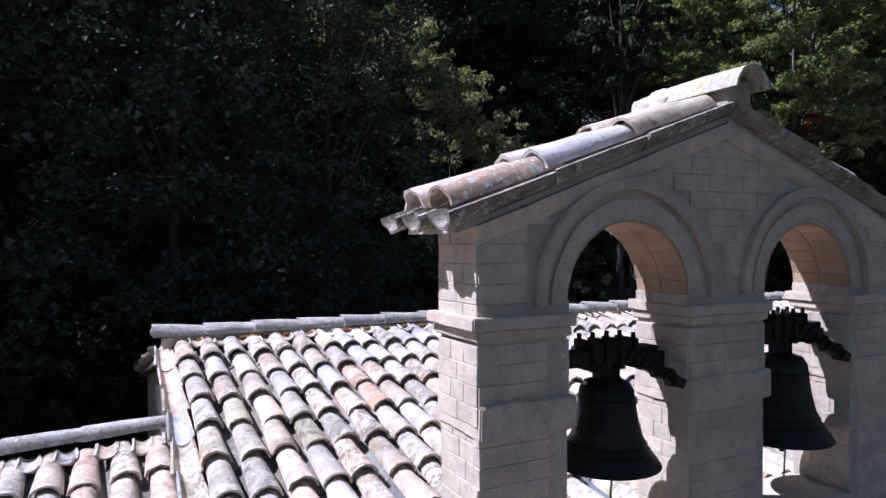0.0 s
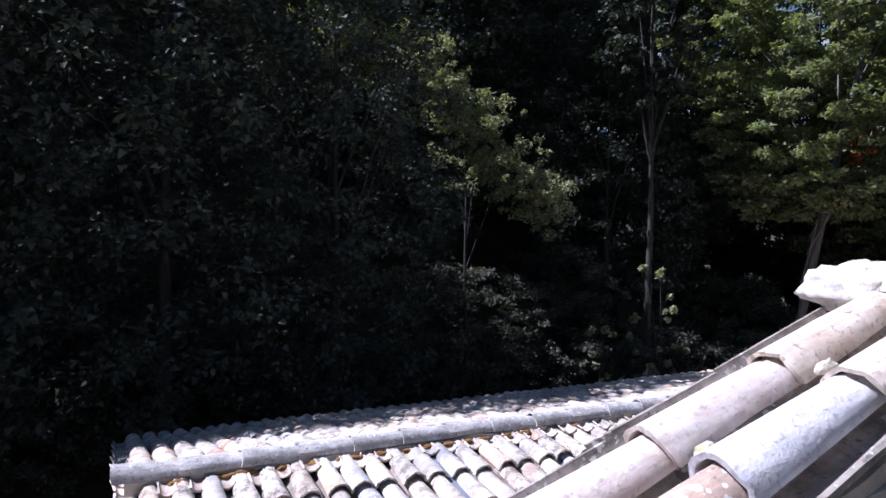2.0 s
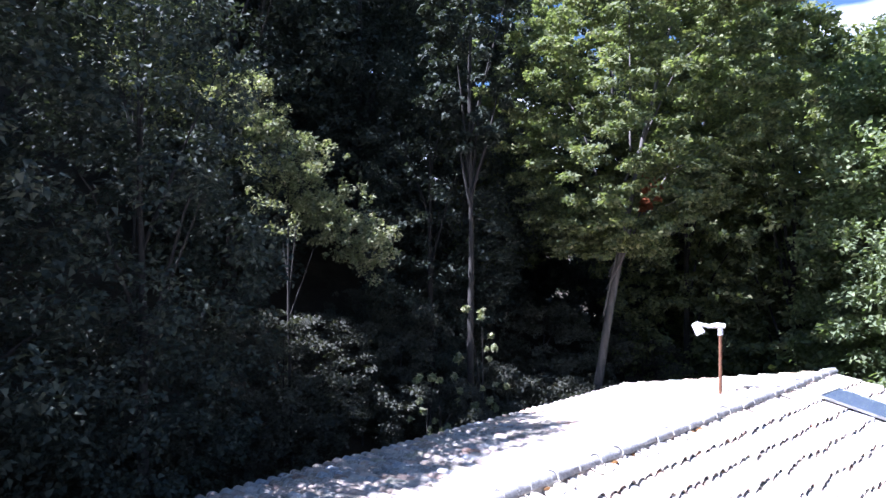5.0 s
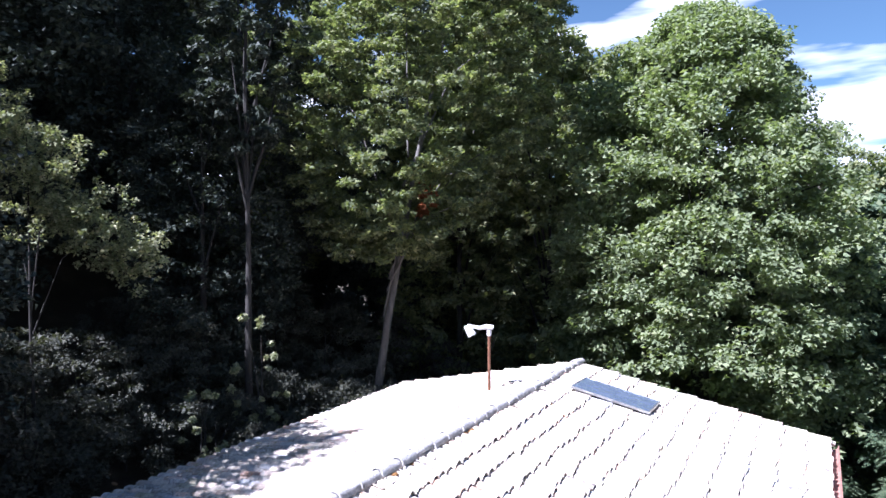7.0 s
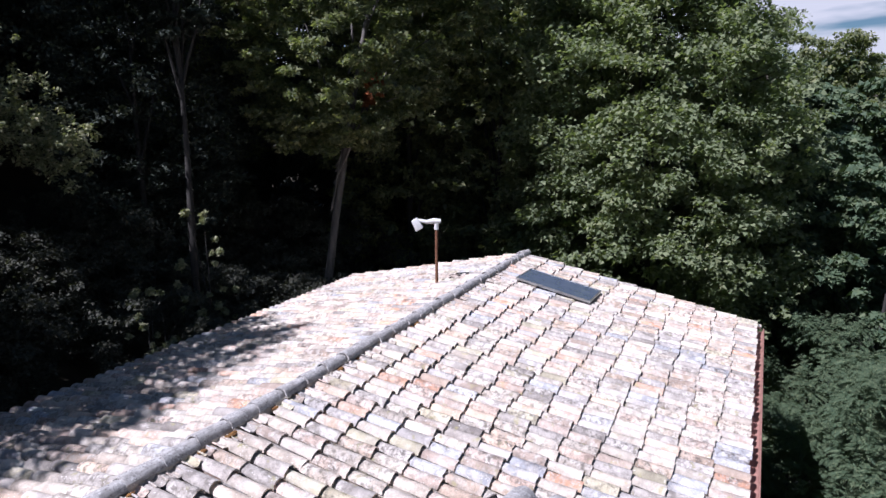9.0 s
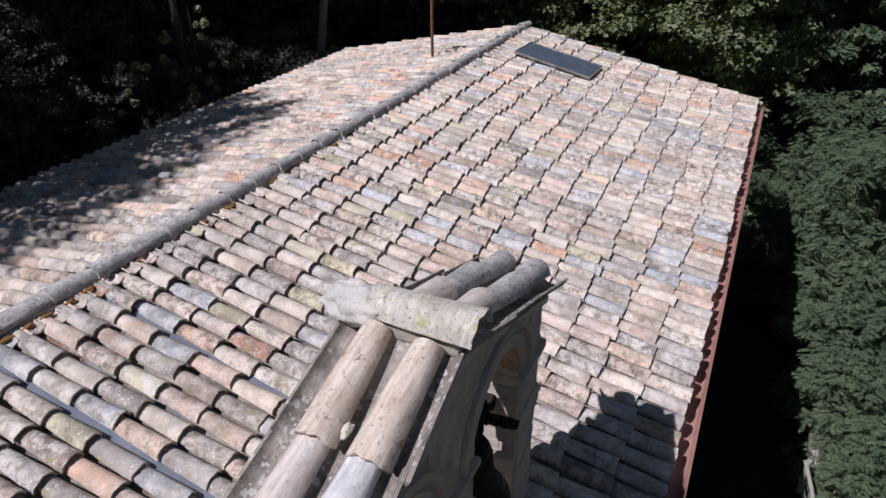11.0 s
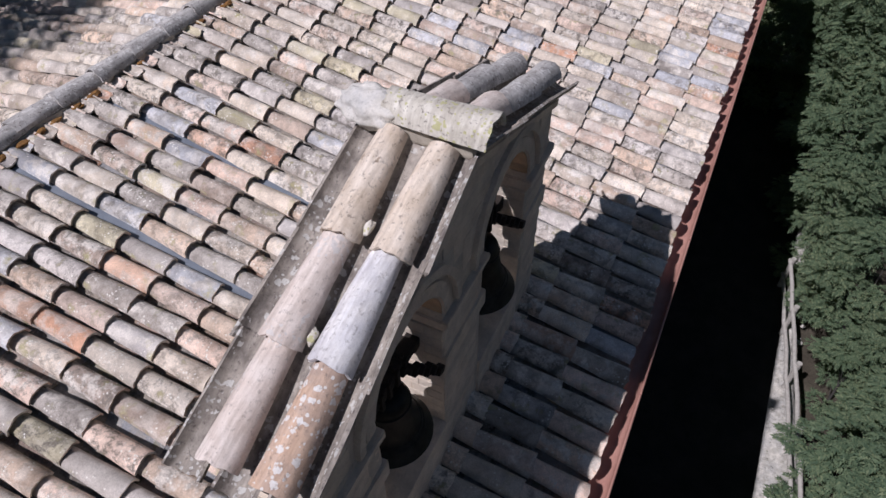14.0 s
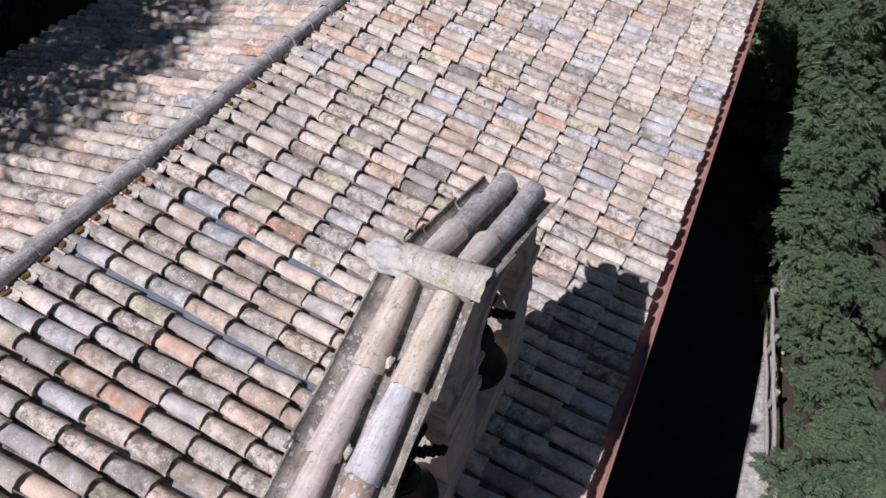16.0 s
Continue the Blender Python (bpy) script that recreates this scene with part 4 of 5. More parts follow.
def build_pole_lamp():
    lamp = empty("pole_lamp", "white floodlight on a rusty steel pole standing on the roof", "lamp", at=(13.9, 7.95, roof_z(7.95) - 0.05))
    tube("pole", [(0, 0, -0.05), (0, 0, 0.7), (0.01, 0, 1.36)], 0.034, M_RUST, lamp, 12)
    tube("collar", [(0.01, 0, 1.32), (0.01, 0, 1.46)], [0.05, 0.055], M_WHITE, lamp, 12)
    # arm leans out, the head hangs from its end
    d = Vector((-0.42, 0.90, 0)).normalized()
    p = Vector((0.01, 0, 1.46))
    tube("arm", [p - d * 0.10 + Vector((0, 0, 0.05)), p + d * 0.06 + Vector((0, 0, 0.06)), p + d * 0.22 + Vector((0, 0, 0.035)), p + d * 0.42 + Vector((0, 0, 0.07))], [0.05, 0.06, 0.045, 0.04], M_WHITE, lamp, 12)
    bm = box_bm(-0.10, 0.10, -0.07, 0.07, -0.13, 0.13)
    for vert in bm.verts:
        if vert.co.z > 0:
            vert.co.x *= 0.75
    me = bm_mesh("head", bm, 0.02, True)
    c = p + d * 0.44 + Vector((0, 0, -0.02))
    put("head", me, M_WHITE, lamp, "", Matrix.Translation(c) @ Matrix.Rotation(math.atan2(d.y, d.x), 4, "Z") @ Matrix.Rotation(radians(28), 4, "Y"))
    tube("cable", [(0.03, 0.02, 1.40), (0.12, -0.08, 1.22), (0.05, -0.02, 0.95)], 0.008, M_IRON, lamp, 6)


build_pole_lamp()

# ---------------------------------------------------------------- terrace edge and fence


def fence_y(x):
    return -1.76 + 0.14 * (x - 7.2)


def build_terrace():
    rng = random.Random(2)
    xs = np.linspace(-6, 24, 120)
    for name, label, material, rows in (
            # The path's near-black tone carries the church's shadow up to the gravel.
            ("path", "path beside the church with the wall's shade put into its colour", M_PATH_SHADE, ((1.62, None, 0.0), (0.6, None, 0.0), (-0.4, None, 0.01), (-1.30, None, 0.02))),
            ("pavement", "pale gravelly terrace edge beside the fence", M_GRAVEL, ((-1.30, None, 0.02), (-1.40, None, 0.06), (None, 0.12, 0.10), (None, -0.1, 0.11), (None, -0.22, 0.02), (None, -0.3, -0.6)))):
        v, f = [], []
        for x in xs:
            for y, off, z in rows:
                yy = y if off is None else min(fence_y(x) + off, -1.47 + off * 0.3) - 0.05 * noise.noise((x * 1.5, 0, 4))
                v.append((x, yy, GROUND_Z + 0.14 + z + 0.03 * noise.noise((x * 2, yy * 2, 1))))
        n = len(rows)
        for i in range(len(xs) - 1):
            for k in range(n - 1):
                f.append((i * n + k, i * n + k + 1, i * n + n + 1 + k, i * n + n + k))
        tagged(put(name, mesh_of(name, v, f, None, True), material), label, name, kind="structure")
    vs, fs, base = [], [], 0
    unit = bmesh.new()
    bmesh.ops.create_icosphere(unit, subdivisions=1, radius=1.0)
    uv, uf = [q.co.copy() for q in unit.verts], [[q.index for q in face.verts] for face in unit.faces]
    unit.free()
    for k in range(420):
        x = -1.0 + 12.0 * rng.random() ** 1.3
        y = -1.34 - 0.34 * rng.random()
        r = 0.012 + 0.055 * rng.random() ** 3
        for q in uv:
            w = q * (1 + 0.5 * noise.noise(q * 1.7 + Vector((k * 3.1, 0, 0))))
            vs.append((x + w.x * r * 1.3, y + w.y * r, GROUND_Z + 0.20 + 0.03 * noise.noise((x * 2, y * 2, 1)) + w.z * r * 0.6))
        fs += [[base + i for i in face] for face in uf]
        base += len(uv)
    tagged(put("rubble", mesh_of("rubble", vs, fs), M_GRAVEL), "loose pale rubble and pebbles along the terrace edge", "rubble", kind="stuff")
    fence = empty("fence", "weathered grey wooden rail fence along the terrace edge", "fence")
    for i in range(8):
        x = 2.6 + 1.3 * i
        y, y2 = fence_y(x), fence_y(x + 1.3)
        tube("post", [(x, y, GROUND_Z), (x + 0.03 * rng.random(), y, GROUND_Z + 1.02)], 0.05, M_GREYWOOD, fence, 8)
        if i < 7:
            for h in (0.5, 0.92):
                tube("rail", [(x - 0.05, y + 0.05, GROUND_Z + h), (x + 0.65, (y + y2) / 2 + 0.04, GROUND_Z + h + 0.04 * rng.random()), (x + 1.35, y2 + 0.05, GROUND_Z + h)], 0.04, M_GREYWOOD, fence, 8)


build_terrace()

# ---------------------------------------------------------------- trees


def leaves_mesh(name, clumps, per, size, rng, flat=0.55, droop=0.3, fold=0.25, slim=0.36, tri=False):
    """Leaves about clump centres: clumps are rows of (x, y, z, radius)."""
    c = np.array(clumps, float)
    w = c[:, 3] ** 2
    counts = np.maximum(6, (per * len(c) * w / w.sum()).astype(int))
    idx = np.repeat(np.arange(len(c)), counts)
    n = len(idx)
    d = rng.normal(size=(n, 3))
    d /= np.linalg.norm(d, axis=1)[:, None]
    rad = c[idx, 3] * rng.random(n) ** 0.45
    pos = c[idx, :3] + d * rad[:, None] * np.array([1, 1, flat])
    # leaf axes: tips hang outwards and down
    out = d * np.array([1, 1, 0.3]) + rng.normal(size=(n, 3)) * 0.5
    out[:, 2] -= droop
    out /= np.linalg.norm(out, axis=1)[:, None]
    up = np.array([0, 0, 1.0]) + rng.normal(size=(n, 3)) * 0.45
    side = np.cross(out, up)
    side /= np.linalg.norm(side, axis=1)[:, None] + 1e-9
    nor = np.cross(side, out)
    ln = size * (0.65 + 0.7 * rng.random(n))[:, None]
    wd = ln * slim
    if tri:
        v = np.stack([pos - out * ln * 0.45 + side * wd * 1.15, pos + out * ln * 0.6, pos - out * ln * 0.35 - side * wd * 1.15 + nor * wd * 0.4], 1).reshape(-1, 3)
        k = 3
    else:
        v = np.stack([pos - out * ln * 0.5, pos + side * wd + nor * wd * fold - out * ln * 0.05, pos + out * ln * 0.5, pos - side * wd + nor * wd * fold - out * ln * 0.05], 1).reshape(-1, 3)
        k = 4
    me = bpy.data.meshes.new(name)
    me.vertices.add(k * n)
    me.vertices.foreach_set("co", v.ravel())
    me.loops.add(k * n)
    me.loops.foreach_set("vertex_index", np.arange(k * n, dtype=np.int32))
    me.polygons.add(n)
    me.polygons.foreach_set("loop_start", np.arange(0, k * n, k, dtype=np.int32))
    me.update(calc_edges=True)
    me.validate()
    return me


def pinnate_mesh(name, clumps, per, length, rng, droop=0.55):
    """Ash sprays: stalks arching out of each clump with paired leaflets and one at the tip."""
    c = np.array(clumps, float)
    w = c[:, 3] ** 2
    counts = np.maximum(3, (per * len(c) * w / w.sum()).astype(int))
    idx = np.repeat(np.arange(len(c)), counts)
    n = len(idx)
    d = rng.normal(size=(n, 3))
    d[:, 2] = np.abs(d[:, 2]) * 0.9 - 0.25
    d /= np.linalg.norm(d, axis=1)[:, None]
    base = c[idx, :3] + d * (c[idx, 3] * (0.45 + 0.55 * rng.random(n)))[:, None] * np.array([1, 1, 0.6])
    out = d * np.array([1, 1, 0.35]) + rng.normal(size=(n, 3)) * 0.22
    out /= np.linalg.norm(out, axis=1)[:, None]
    side = np.cross(out, np.array([0, 0, 1.0]) + rng.normal(size=(n, 3)) * 0.18)
    side /= np.linalg.norm(side, axis=1)[:, None] + 1e-9
    ln = (length * (0.7 + 0.6 * rng.random(n)))[:, None]
    tris = []
    for f, sg in [(0.30, -1), (0.30, 1), (0.50, -1), (0.50, 1), (0.68, -1), (0.68, 1), (0.84, -1), (0.84, 1), (0.92, 0)]:
        p = base + out * ln * f
        p[:, 2] -= (droop * f * f * ln[:, 0])
        way = out * (0.55 if sg else 1.0) + side * sg * 0.85
        way[:, 2] -= droop * (0.35 + 0.9 * f) + 0.12 * rng.normal(size=n)
        way /= np.linalg.norm(way, axis=1)[:, None]
        cross = np.cross(way, np.array([0, 0, 1.0]))
        cross /= np.linalg.norm(cross, axis=1)[:, None] + 1e-9
        ll = ln * (0.40 - 0.16 * abs(f - 0.6)) * (0.85 + 0.3 * rng.random(n))[:, None]
        tris.append(np.stack([p + way * ll * 0.12 - cross * ll * 0.22, p + way * ll, p + way * ll * 0.12 + cross * ll * 0.22], 1))
    v = np.stack(tris, 1).reshape(-1, 3)
    k = len(v) // 3
    me = bpy.data.meshes.new(name)
    me.vertices.add(3 * k)
    me.vertices.foreach_set("co", v.ravel())
    me.loops.add(3 * k)
    me.loops.foreach_set("vertex_index", np.arange(3 * k, dtype=np.int32))
    me.polygons.add(k)
    me.polygons.foreach_set("loop_start", np.arange(0, 3 * k, 3, dtype=np.int32))
    me.update(calc_edges=True)
    me.validate()
    return me


def crown_clumps(rng, h0, h1, r, n, shape="round", lobes=5, fine=1.0):
    """Uneven clumps filling the outer shell of a crown from h0 to h1."""
    rows = []
    lob = [(rng.random() * 6.28, rng.random(), 0.75 + 0.5 * rng.random()) for _ in range(lobes)]
    for _ in range(n):
        f = rng.random()
        a = rng.random() * 6.28
        if shape == "round":
            prof = math.sqrt(max(0.02, 1 - (2 * f - 0.9) ** 2 / 1.25))
        elif shape == "egg":
            prof = math.sin(math.pi * min(1.0, 0.9 * f + 0.07)) ** 0.7
        elif shape == "dome":
            prof = min(1.0, 1.65 * math.sqrt(1 - f) + 0.05)
        else:
            prof = 0.6 + 0.5 * math.sin(math.pi * min(1, f * 1.1))
        k = 1.0
        for la, lf, ls in lob:
            k += 0.28 * (ls - 0.95) * math.cos(a - la) * (1 - abs(f - lf))
        rr = r * prof * k * (0.35 + 0.65 * rng.random() ** 0.6)
        rr *= 1.0 - 0.55 * max(0.0, noise.noise((1.5 * math.cos(a), 1.5 * math.sin(a), 0.35 * (h0 + (h1 - h0) * f) + 9.0 * lob[0][1])) - 0.05)
        size = r * fine * (0.13 + 0.14 * rng.random())
        if rng.random() < 0.05:
            rr, size = rr * 1.10 + 0.05 * r, size * 0.75
        rows.append((rr * math.cos(a), rr * math.sin(a), h0 + (h1 - h0) * f, size))
    return rows


def tree(name, label, seed, height, r, h0, n_clumps, leaves, size, leaf_mat, shape="round", trunk_r=0.16, flat=0.55, droop=0.3, lean=(0, 0), limbs=7, bark=None, tri=True, fine=0.7, slim=0.36, limb_r=0.42, clumps=None, pinnate=0.0):
    rng = np.random.default_rng(seed)
    rr = random.Random(seed)
    t = empty(name, label, "tree")
    clumps = clumps or [(x + lean[0] * (z / height) ** 1.5, y + lean[1] * (z / height) ** 1.5, z, q) for x, y, z, q in crown_clumps(rr, h0, height, r, n_clumps, shape, 5, fine)]
    if pinnate:
        crown = pinnate_mesh("crown", clumps, leaves // 9 // n_clumps, pinnate, rng, droop)
    else:
        crown = leaves_mesh("crown", clumps, leaves // n_clumps, size, rng, flat, droop, slim=slim, tri=tri)
    put("crown", crown, leaf_mat, t)
    pts = []
    for i in range(7):
        f = i / 6
        g = f ** 1.5
        pts.append((lean[0] * g + 0.12 * noise.noise((seed, f * 3, 0)), lean[1] * g + 0.12 * noise.noise((f * 3, seed, 2)), -0.6 + (height * 0.9 + 0.6) * f))
    v, f = tube_data(pts, [trunk_r * (1.25 - 1.15 * i / 6) for i in range(7)], 9, 0.15, rr)
    put("trunk", mesh_of("trunk", v, f, 60, True), bark or M_BARK, t)
    order = sorted(clumps, key=lambda c: -c[3])[:limbs]
    for c in order:
        z0 = h0 * 0.75 + (c[2] - h0) * (0.35 + 0.35 * rr.random())
        k = (z0 / height) ** 1.5
        p0 = Vector((lean[0] * k, lean[1] * k, z0))
        p3 = Vector(c[:3])
        mid = p0.lerp(p3, 0.5) + Vector((0, 0, 0.08 * height * rr.random()))
        a, b = tube_data([p0, p0.lerp(mid, 0.6), mid, p3], [trunk_r * limb_r, trunk_r * limb_r * 0.8, trunk_r * limb_r * 0.55, trunk_r * 0.06], 6)
        put("limb", mesh_of("limb", a, b, 60, True), bark or M_BARK, t)
    return t


def stand(t, x, y, turn=0.0, s=1.0, z=None):
    t.matrix_basis = Matrix.Translation((x, y, (ground_height(x, y) if z is None else z))) @ Matrix.Rotation(turn, 4, "Z") @ Matrix.Scale(s, 4)
    return t


def far_woods(name, label, seed, spots, leaf_mat, size=0.42, each=2400):
    """Far crowns that nobody could count, in one mesh."""
    rng, rr = np.random.default_rng(seed), random.Random(seed)
    clumps = []
    for x, y, h, r in spots:
        z = ground_height(x, y)
        for cx, cy, cz, cr in crown_clumps(rr, 1.0, h, r, 34, "tall"):
            clumps.append((x + cx, y + cy, z + cz, cr * 1.25))
    ob = put(name, leaves_mesh(name, clumps, each // 34, size, rng, tri=True), leaf_mat)
    tagged(ob, label, "woods", kind="stuff")


def build_trees():
    # the big maple beyond the far end of the church
    stand(tree("maple_tree", "tall sunlit maple with a dense layered green crown", 31, 18.2, 5.0, 0.6, 2500, 250000, 0.124, M_LEAF_MAPLE, "dome", 0.24, 0.50, 0.35, (0, 0), 14, fine=0.55, slim=0.42), 23.5, 4.8)
    # the beech with the pale trunk
    beech = stand(tree("beech_tree", "tall beech with a pale trunk and bright green upper crown", 32, 19.6, 4.6, 7.6, 1500, 135000, 0.113, M_LEAF_MID, "egg", 0.135, 0.45, 0.25, (2.1, -2.6), 8, M_PALEBARK, fine=0.34, limb_r=0.30, slim=0.42), 16.85, 13.55)
    dry = crown_clumps(random.Random(9), 0.0, 1.0, 0.45, 14, "round")
    zb = 9.0 - ground_height(16.85, 13.55)
    put("dry_branch", leaves_mesh("dry_branch", [(0.05 + x, -2.2 + y, zb + z, r) for x, y, z, r in dry], 40, 0.16, np.random.default_rng(9), tri=True), M_LEAF_DRY, beech, "cluster of dry red-brown leaves")["kind"] = "stuff"
    # the sunlit hazels on the slope
    rh = random.Random(5)
    sprays = []
    for _ in range(420):
        f = rh.random()
        k, d = -1.3 + 3.5 * f ** 1.25 + rh.gauss(0, 0.42 + 0.35 * f * (1 - f)), rh.gauss(0, 0.7)
        sprays.append((0.875 * k + 0.485 * d, -0.485 * k + 0.875 * d, 9.9 - 4.5 * f + rh.gauss(0, 0.35), 0.10 + 0.20 * rh.random() ** 2))
    h = stand(tree("hazel_tree", "sunlit hazel with sparse yellowish green leaves", 33, 10.2, 1.9, 3.6, 420, 21000, 0.078, M_LEAF_BUSH, "tall", 0.045, 0.9, 0.2, limbs=4, clumps=sprays), 8.7, 16.8)
    copy_thing(h, Matrix.Translation((6.0, 20.3, ground_height(6.0, 20.3) + 1.5)) @ Matrix.Rotation(0.9, 4, "Z") @ Matrix.Scale(1.1, 4))
    k = stand(tree("hazel_bush", "small hazel shrub with sparse pale leaves", 36, 5.6, 0.75, 1.0, 46, 3000, 0.10, M_LEAF_BUSH, "tall", 0.05, 0.9, 0.2, fine=0.6), 13.0, 14.1)
    copy_thing(k, Matrix.Translation((10.6, 13.5, ground_height(10.6, 13.5))) @ Matrix.Rotation(2.0, 4, "Z") @ Matrix.Scale(0.92, 4))
    slim = stand(tree("slender_tree", "slender forked grey trunk under dark leaves in the forest", 37, 15.5, 1.7, 9.5, 160, 16000, 0.13, M_LEAF_SHADED, "egg", 0.11, lean=(0.25, 0.1), limbs=5), 13.2, 14.8)
    v, f = tube_data([(0.12, 0.05, 8.2), (0.28, -0.1, 9.0), (0.5, -0.32, 9.9), (0.72, -0.5, 11.3)], [0.055, 0.045, 0.035, 0.02], 8)
    put("limb", mesh_of("limb", v, f, 60, True), M_BARK, slim)
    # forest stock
    a = tree("forest_tree", "broadleaf forest tree with deep shade put into its leaf colour", 41, 15.0, 3.4, 2.0, 560, 27000, 0.125, M_LEAF_SHADED, "tall", 0.14)
    b = tree("forest_tree", "broadleaf forest tree with deep shade put into its leaf colour", 42, 17.0, 3.2, 3.0, 560, 27000, 0.125, M_LEAF_SHADED, "round", 0.15)
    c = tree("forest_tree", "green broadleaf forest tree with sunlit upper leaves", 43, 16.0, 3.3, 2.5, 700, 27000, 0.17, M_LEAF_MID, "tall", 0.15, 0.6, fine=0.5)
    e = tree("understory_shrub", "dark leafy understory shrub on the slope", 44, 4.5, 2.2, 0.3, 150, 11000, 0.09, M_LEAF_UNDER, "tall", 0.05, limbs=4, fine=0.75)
    for t in (a, b, c, e):
        t["group"] = "forest"
    spots = []
    rng = random.Random(77)
    for row, (dist, gap, lo, hi) in enumerate(((15.0, 3.4, -40, -16), (21.5, 3.4, -30, 48), (25.0, 3.8, 18, 80), (30, 4.4, -30, 80))):
        az = lo
        while az < hi:
            x = 0.4 + dist * math.sin(radians(az)) + rng.uniform(-0.8, 0.8)
            y = 1.4 + dist * math.cos(radians(az)) + rng.uniform(-0.8, 0.8)
            spots.append((x, y, az, dist))
            az += math.degrees(gap / dist)
    used = set()
    for i, (x, y, az, dist) in enumerate(spots):
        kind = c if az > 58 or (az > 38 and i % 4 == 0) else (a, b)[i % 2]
        z = ground_height(x, y) - 0.2
        sc = rng.uniform(0.9, 1.2)
        if az > 59:
            sc = (8.6 + dist * math.tan(radians(14.5 + 2.5 * rng.random())) - z) / 16.5
        elif az > 48:
            sc = max(sc, (8.6 + dist * math.tan(radians(22)) - z) / 16.5)
        # keep the sun's way open to the trees that stand in light
        for lx, ly, lz, wide in ((9.3, 16.6, 6.8, 4.0), (6.0, 20.3, 13.0, 3.6), (18.4, 12.0, 8.6, 5.0), (23.4, 4.7, 3.5, 5.0), (13.0, 14.1, 3.5, 1.5), (10.7, 13.9, 3.0, 1.2)):
            ahead, across = -0.855 * (x - lx) + 0.518 * (y - ly), 0.518 * (x - lx) + 0.855 * (y - ly)
            if -1.5 < ahead < 16 and abs(across) < wide:
                sc = min(sc, (lz + 1.31 * (ahead - 2.5) - z) / 17.0)
        if sc < 0.4:
            continue
        m = Matrix.Translation((x, y, z)) @ Matrix.Rotation(rng.random() * 6.28, 4, "Z") @ Matrix.Scale(sc, 4)
        if kind in used:
            copy_thing(kind, m)
        else:
            used.add(kind)
            kind.matrix_basis = m
    # taller trees standing back between the beech and the maple
    for az, dist, el in ((59, 37, 23.5), (62, 41, 22.0), (64.5, 36, 22.5), (67, 40, 21.0), (69.5, 37, 18.8), (72, 42, 16.6), (74.5, 38, 17.2), (77.5, 43, 16.0), (97, 44, 6.5), (94, 40, 8.0)):
        x, y = 0.4 + dist * math.sin(radians(az)), 1.4 + dist * math.cos(radians(az))
        z = ground_height(x, y) - 0.3
        copy_thing(c, Matrix.Translation((x, y, z)) @ Matrix.Rotation(rng.random() * 6.28, 4, "Z") @ Matrix.Scale((8.6 + dist * math.tan(radians(el)) - z) / 16.3, 4))
    # nearer trees that shade the back slope of the roof
    for x, y, sc in ((4.6, 15.2, 0.71), (1.2, 15.6, 0.90), (-2.5, 15.3, 0.95)):
        copy_thing(a, Matrix.Translation((x, y, ground_height(x, y) - 0.2)) @ Matrix.Rotation(rng.random() * 6.28, 4, "Z") @ Matrix.Scale(sc, 4))
    first = True
    for i in range(38):
        az = -25 + 3.3 * i if i < 30 else 34 + 4 * (i - 30)
        dist = (15.5 if i < 30 else 20.0) + rng.uniform(-0.6, 2.5) + (2.0 if az > 30 else 0.0)
        x, y = 0.4 + dist * math.sin(radians(az)), 1.4 + dist * math.cos(radians(az))
        if y < 13.2:
            y = 13.2 + rng.random()
        m = Matrix.Translation((x, y, ground_height(x, y) - 0.1)) @ Matrix.Rotation(rng.random() * 6.28, 4, "Z") @ Matrix.Scale(rng.uniform(0.7, 1.1), 4)
        if first:
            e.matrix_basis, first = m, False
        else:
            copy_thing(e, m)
    # ash saplings below the terrace
    s = tree("ash_tree", "leafy green ash growing beside the fence", 51, 5.2, 1.7, 0.4, 58, 27000, 0.19, M_LEAF_ASH, "tall", 0.06, 0.32, 0.40, limbs=5, fine=1.2, pinnate=0.27)
    w = tree("ash_tree", "distant leafy green ash beyond the church", 53, 9.5, 2.5, 1.0, 190, 30000, 0.18, M_LEAF_ASH, "tall", 0.10, 0.5, 0.4, limbs=4)
    u = tree("ash_tree", "tall leafy green ash beyond the terrace", 52, 9.5, 2.5, 1.0, 120, 48000, 0.20, M_LEAF_ASH, "tall", 0.10, 0.32, 0.40, limbs=6, fine=0.95, pinnate=0.34)
    s["group"] = u["group"] = w["group"] = "ash trees by the fence"
    done = set()
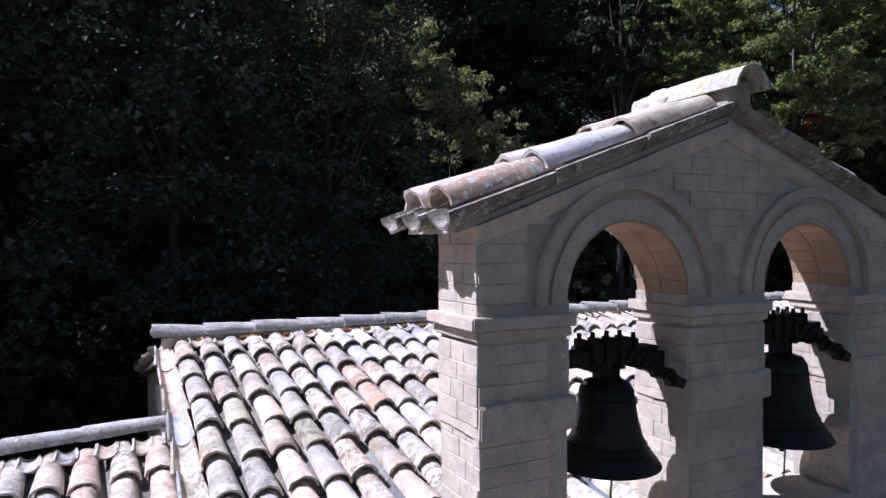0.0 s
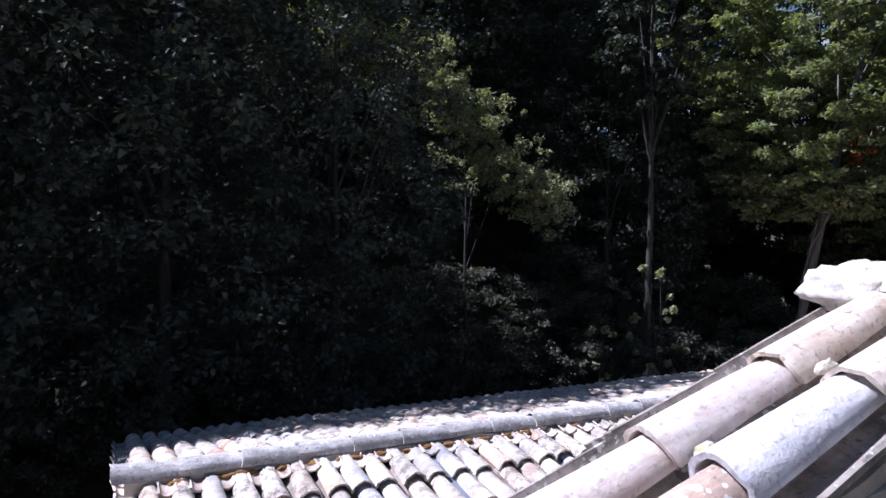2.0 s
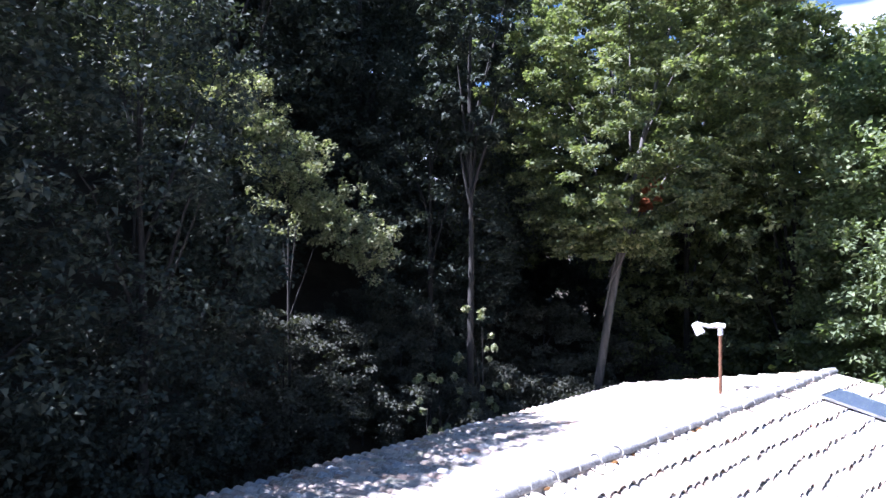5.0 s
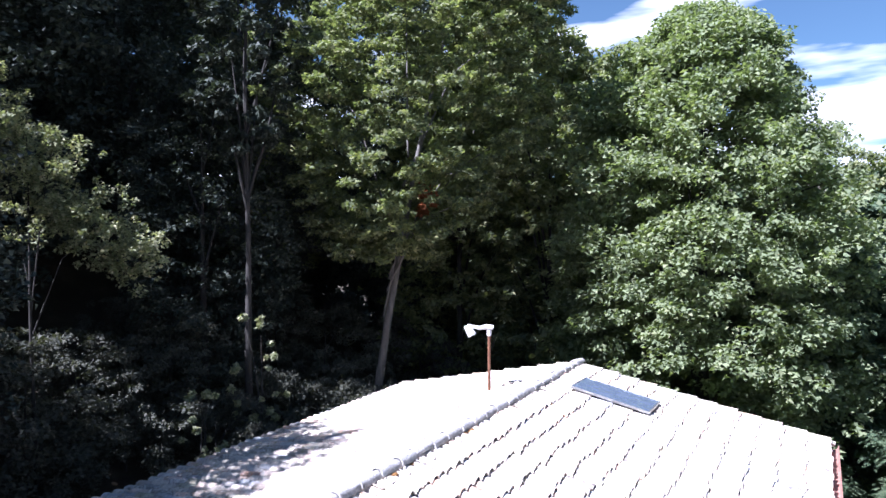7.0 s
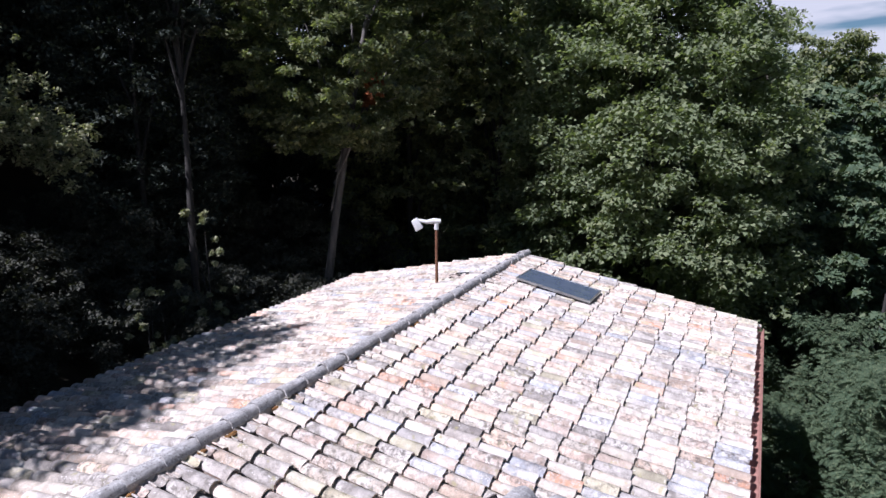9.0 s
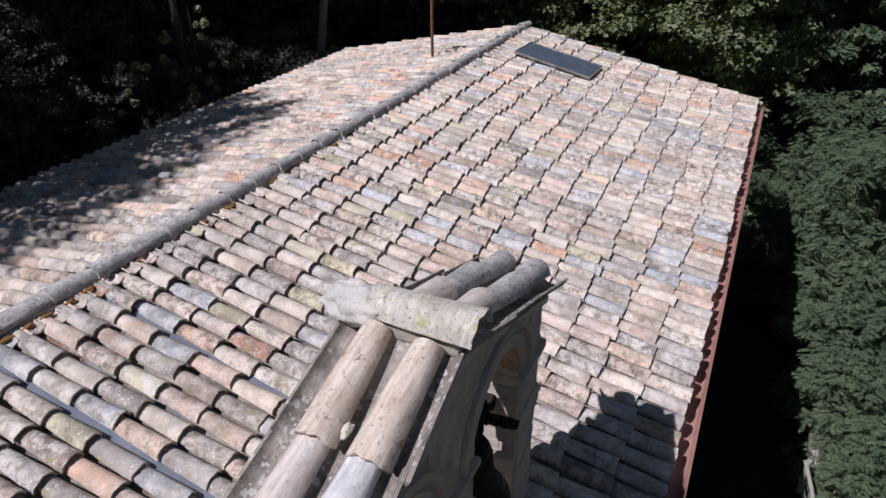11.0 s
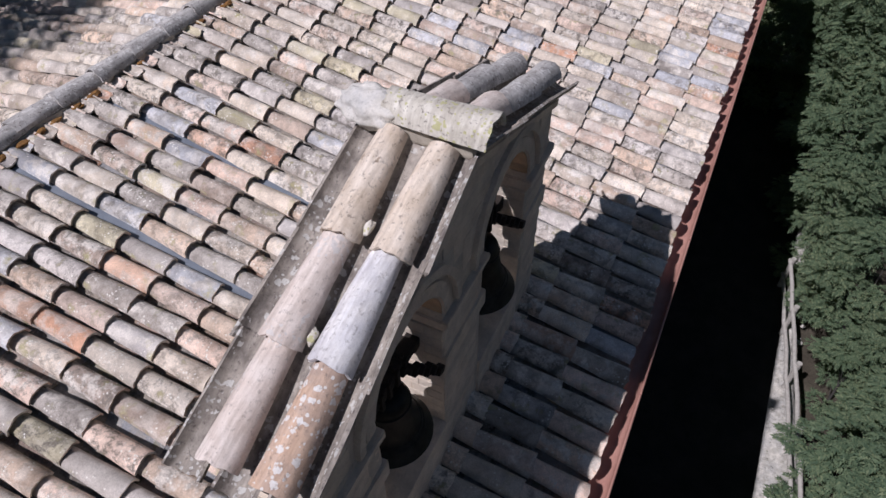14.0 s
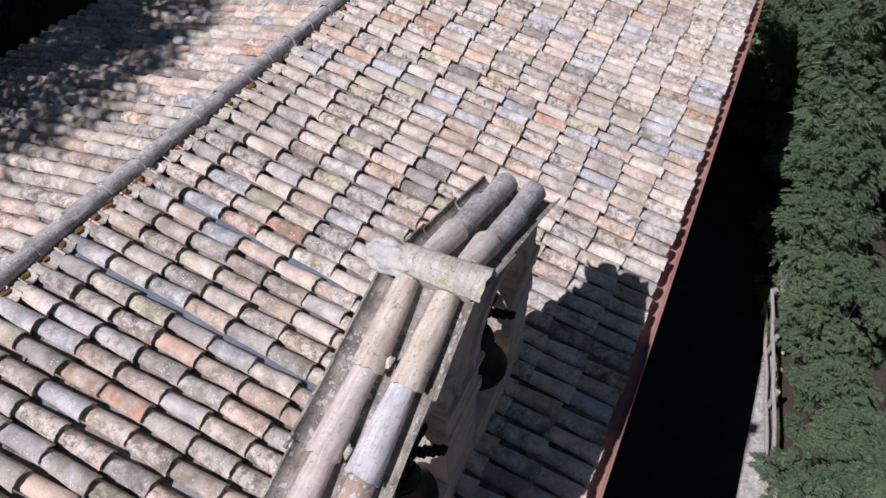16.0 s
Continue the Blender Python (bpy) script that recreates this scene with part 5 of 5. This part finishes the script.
    for kind, x, y, sc in ((s, 6.4, -2.55, 0.66), (s, 7.9, -2.75, 0.78), (s, 9.3, -2.30, 0.62), (s, 10.9, -2.35, 0.86), (s, 12.6, -1.45, 0.82), (s, 14.2, -1.55, 0.95), (u, 16.9, -1.75, 0.62),
                           (s, 4.4, -3.1, 0.6), (u, 18.6, -1.2, 0.80), (s, 16.0, -1.75, 1.0), (u, 21.5, -0.8, 0.95), (s, 9.2, -3.9, 0.85), (u, 12.2, -4.3, 0.6), (u, 19.6, -1.5, 0.78), (u, 12.0, -7.0, 0.62), (u, 8.0, -6.0, 0.55), (w, 23.5, -2.2, 1.05),
                           (w, 22.0, -6.0, 1.0), (w, 28.5, 0.5, 1.25), (u, 16.4, -5.0, 0.8), (w, 29.0, -5.0, 1.25), (u, 18.7, 0.2, 0.62), (u, 21.0, 1.4, 0.75), (w, 26.0, 0.4, 1.1), (w, 33.0, 4.0, 1.4),
                           (w, 35.0, -2.0, 1.4), (w, 31.0, 9.0, 1.4), (w, 34.0, -9.0, 1.4), (w, 27.0, -9.5, 1.1)):
        m = Matrix.Translation((x, y, ground_height(x, y) - 0.1)) @ Matrix.Rotation(rng.random() * 6.28, 4, "Z") @ Matrix.Scale(sc, 4)
        if kind in done:
            copy_thing(kind, m)
        else:
            done.add(kind)
            kind.matrix_basis = m
    # woods further off, all round the clearing; those facing the church are added
    far = []
    for az in range(-60, 84, 4):
        for dist in (38, 46):
            far.append((0.4 + dist * math.sin(radians(az)) + rng.uniform(-1, 1), 1.4 + dist * math.cos(radians(az)), (16 if az < 64 else 12) + 3 * rng.random(), 3.8))
    for az in range(36, 66, 3):
        for dist in (33.5, 54, 64):
            far.append((0.4 + dist * math.sin(radians(az)) + rng.uniform(-1, 1), 1.4 + dist * math.cos(radians(az)), 9 + 3 * rng.random(), 3.6))
    far_woods("forest", "dark dense woods on the hillside behind the church", 61, far, M_LEAF_SHADED)
    far = []
    for az in range(78, 118, 3):
        for dist in (42, 50, 60):
            x, y = 0.4 + dist * math.sin(radians(az)) + rng.uniform(-2, 2), 1.4 + dist * math.cos(radians(az))
            far.append((x, y, 8.6 + dist * math.tan(radians(2.5 + rng.random() * 2.5)) - ground_height(x, y), 3.2))
    far_woods("woods", "green woods across the valley", 62, far, M_LEAF_ASH, 0.34, 3400)
    # Unseen tall woods, added to cut the sky light on the church front.
    far = []
    for az in range(120, 300, 6):
        for dist in (25, 34):
            far.append((0.4 + dist * math.sin(radians(az)) + rng.uniform(-2, 2), 1.4 + dist * math.cos(radians(az)), 33 + 4 * rng.random(), 4.8))
    far_woods("woods", "unseen woods added facing the church to block sky light", 63, far, M_LEAF_SHADED, 0.5, 700)


build_trees()
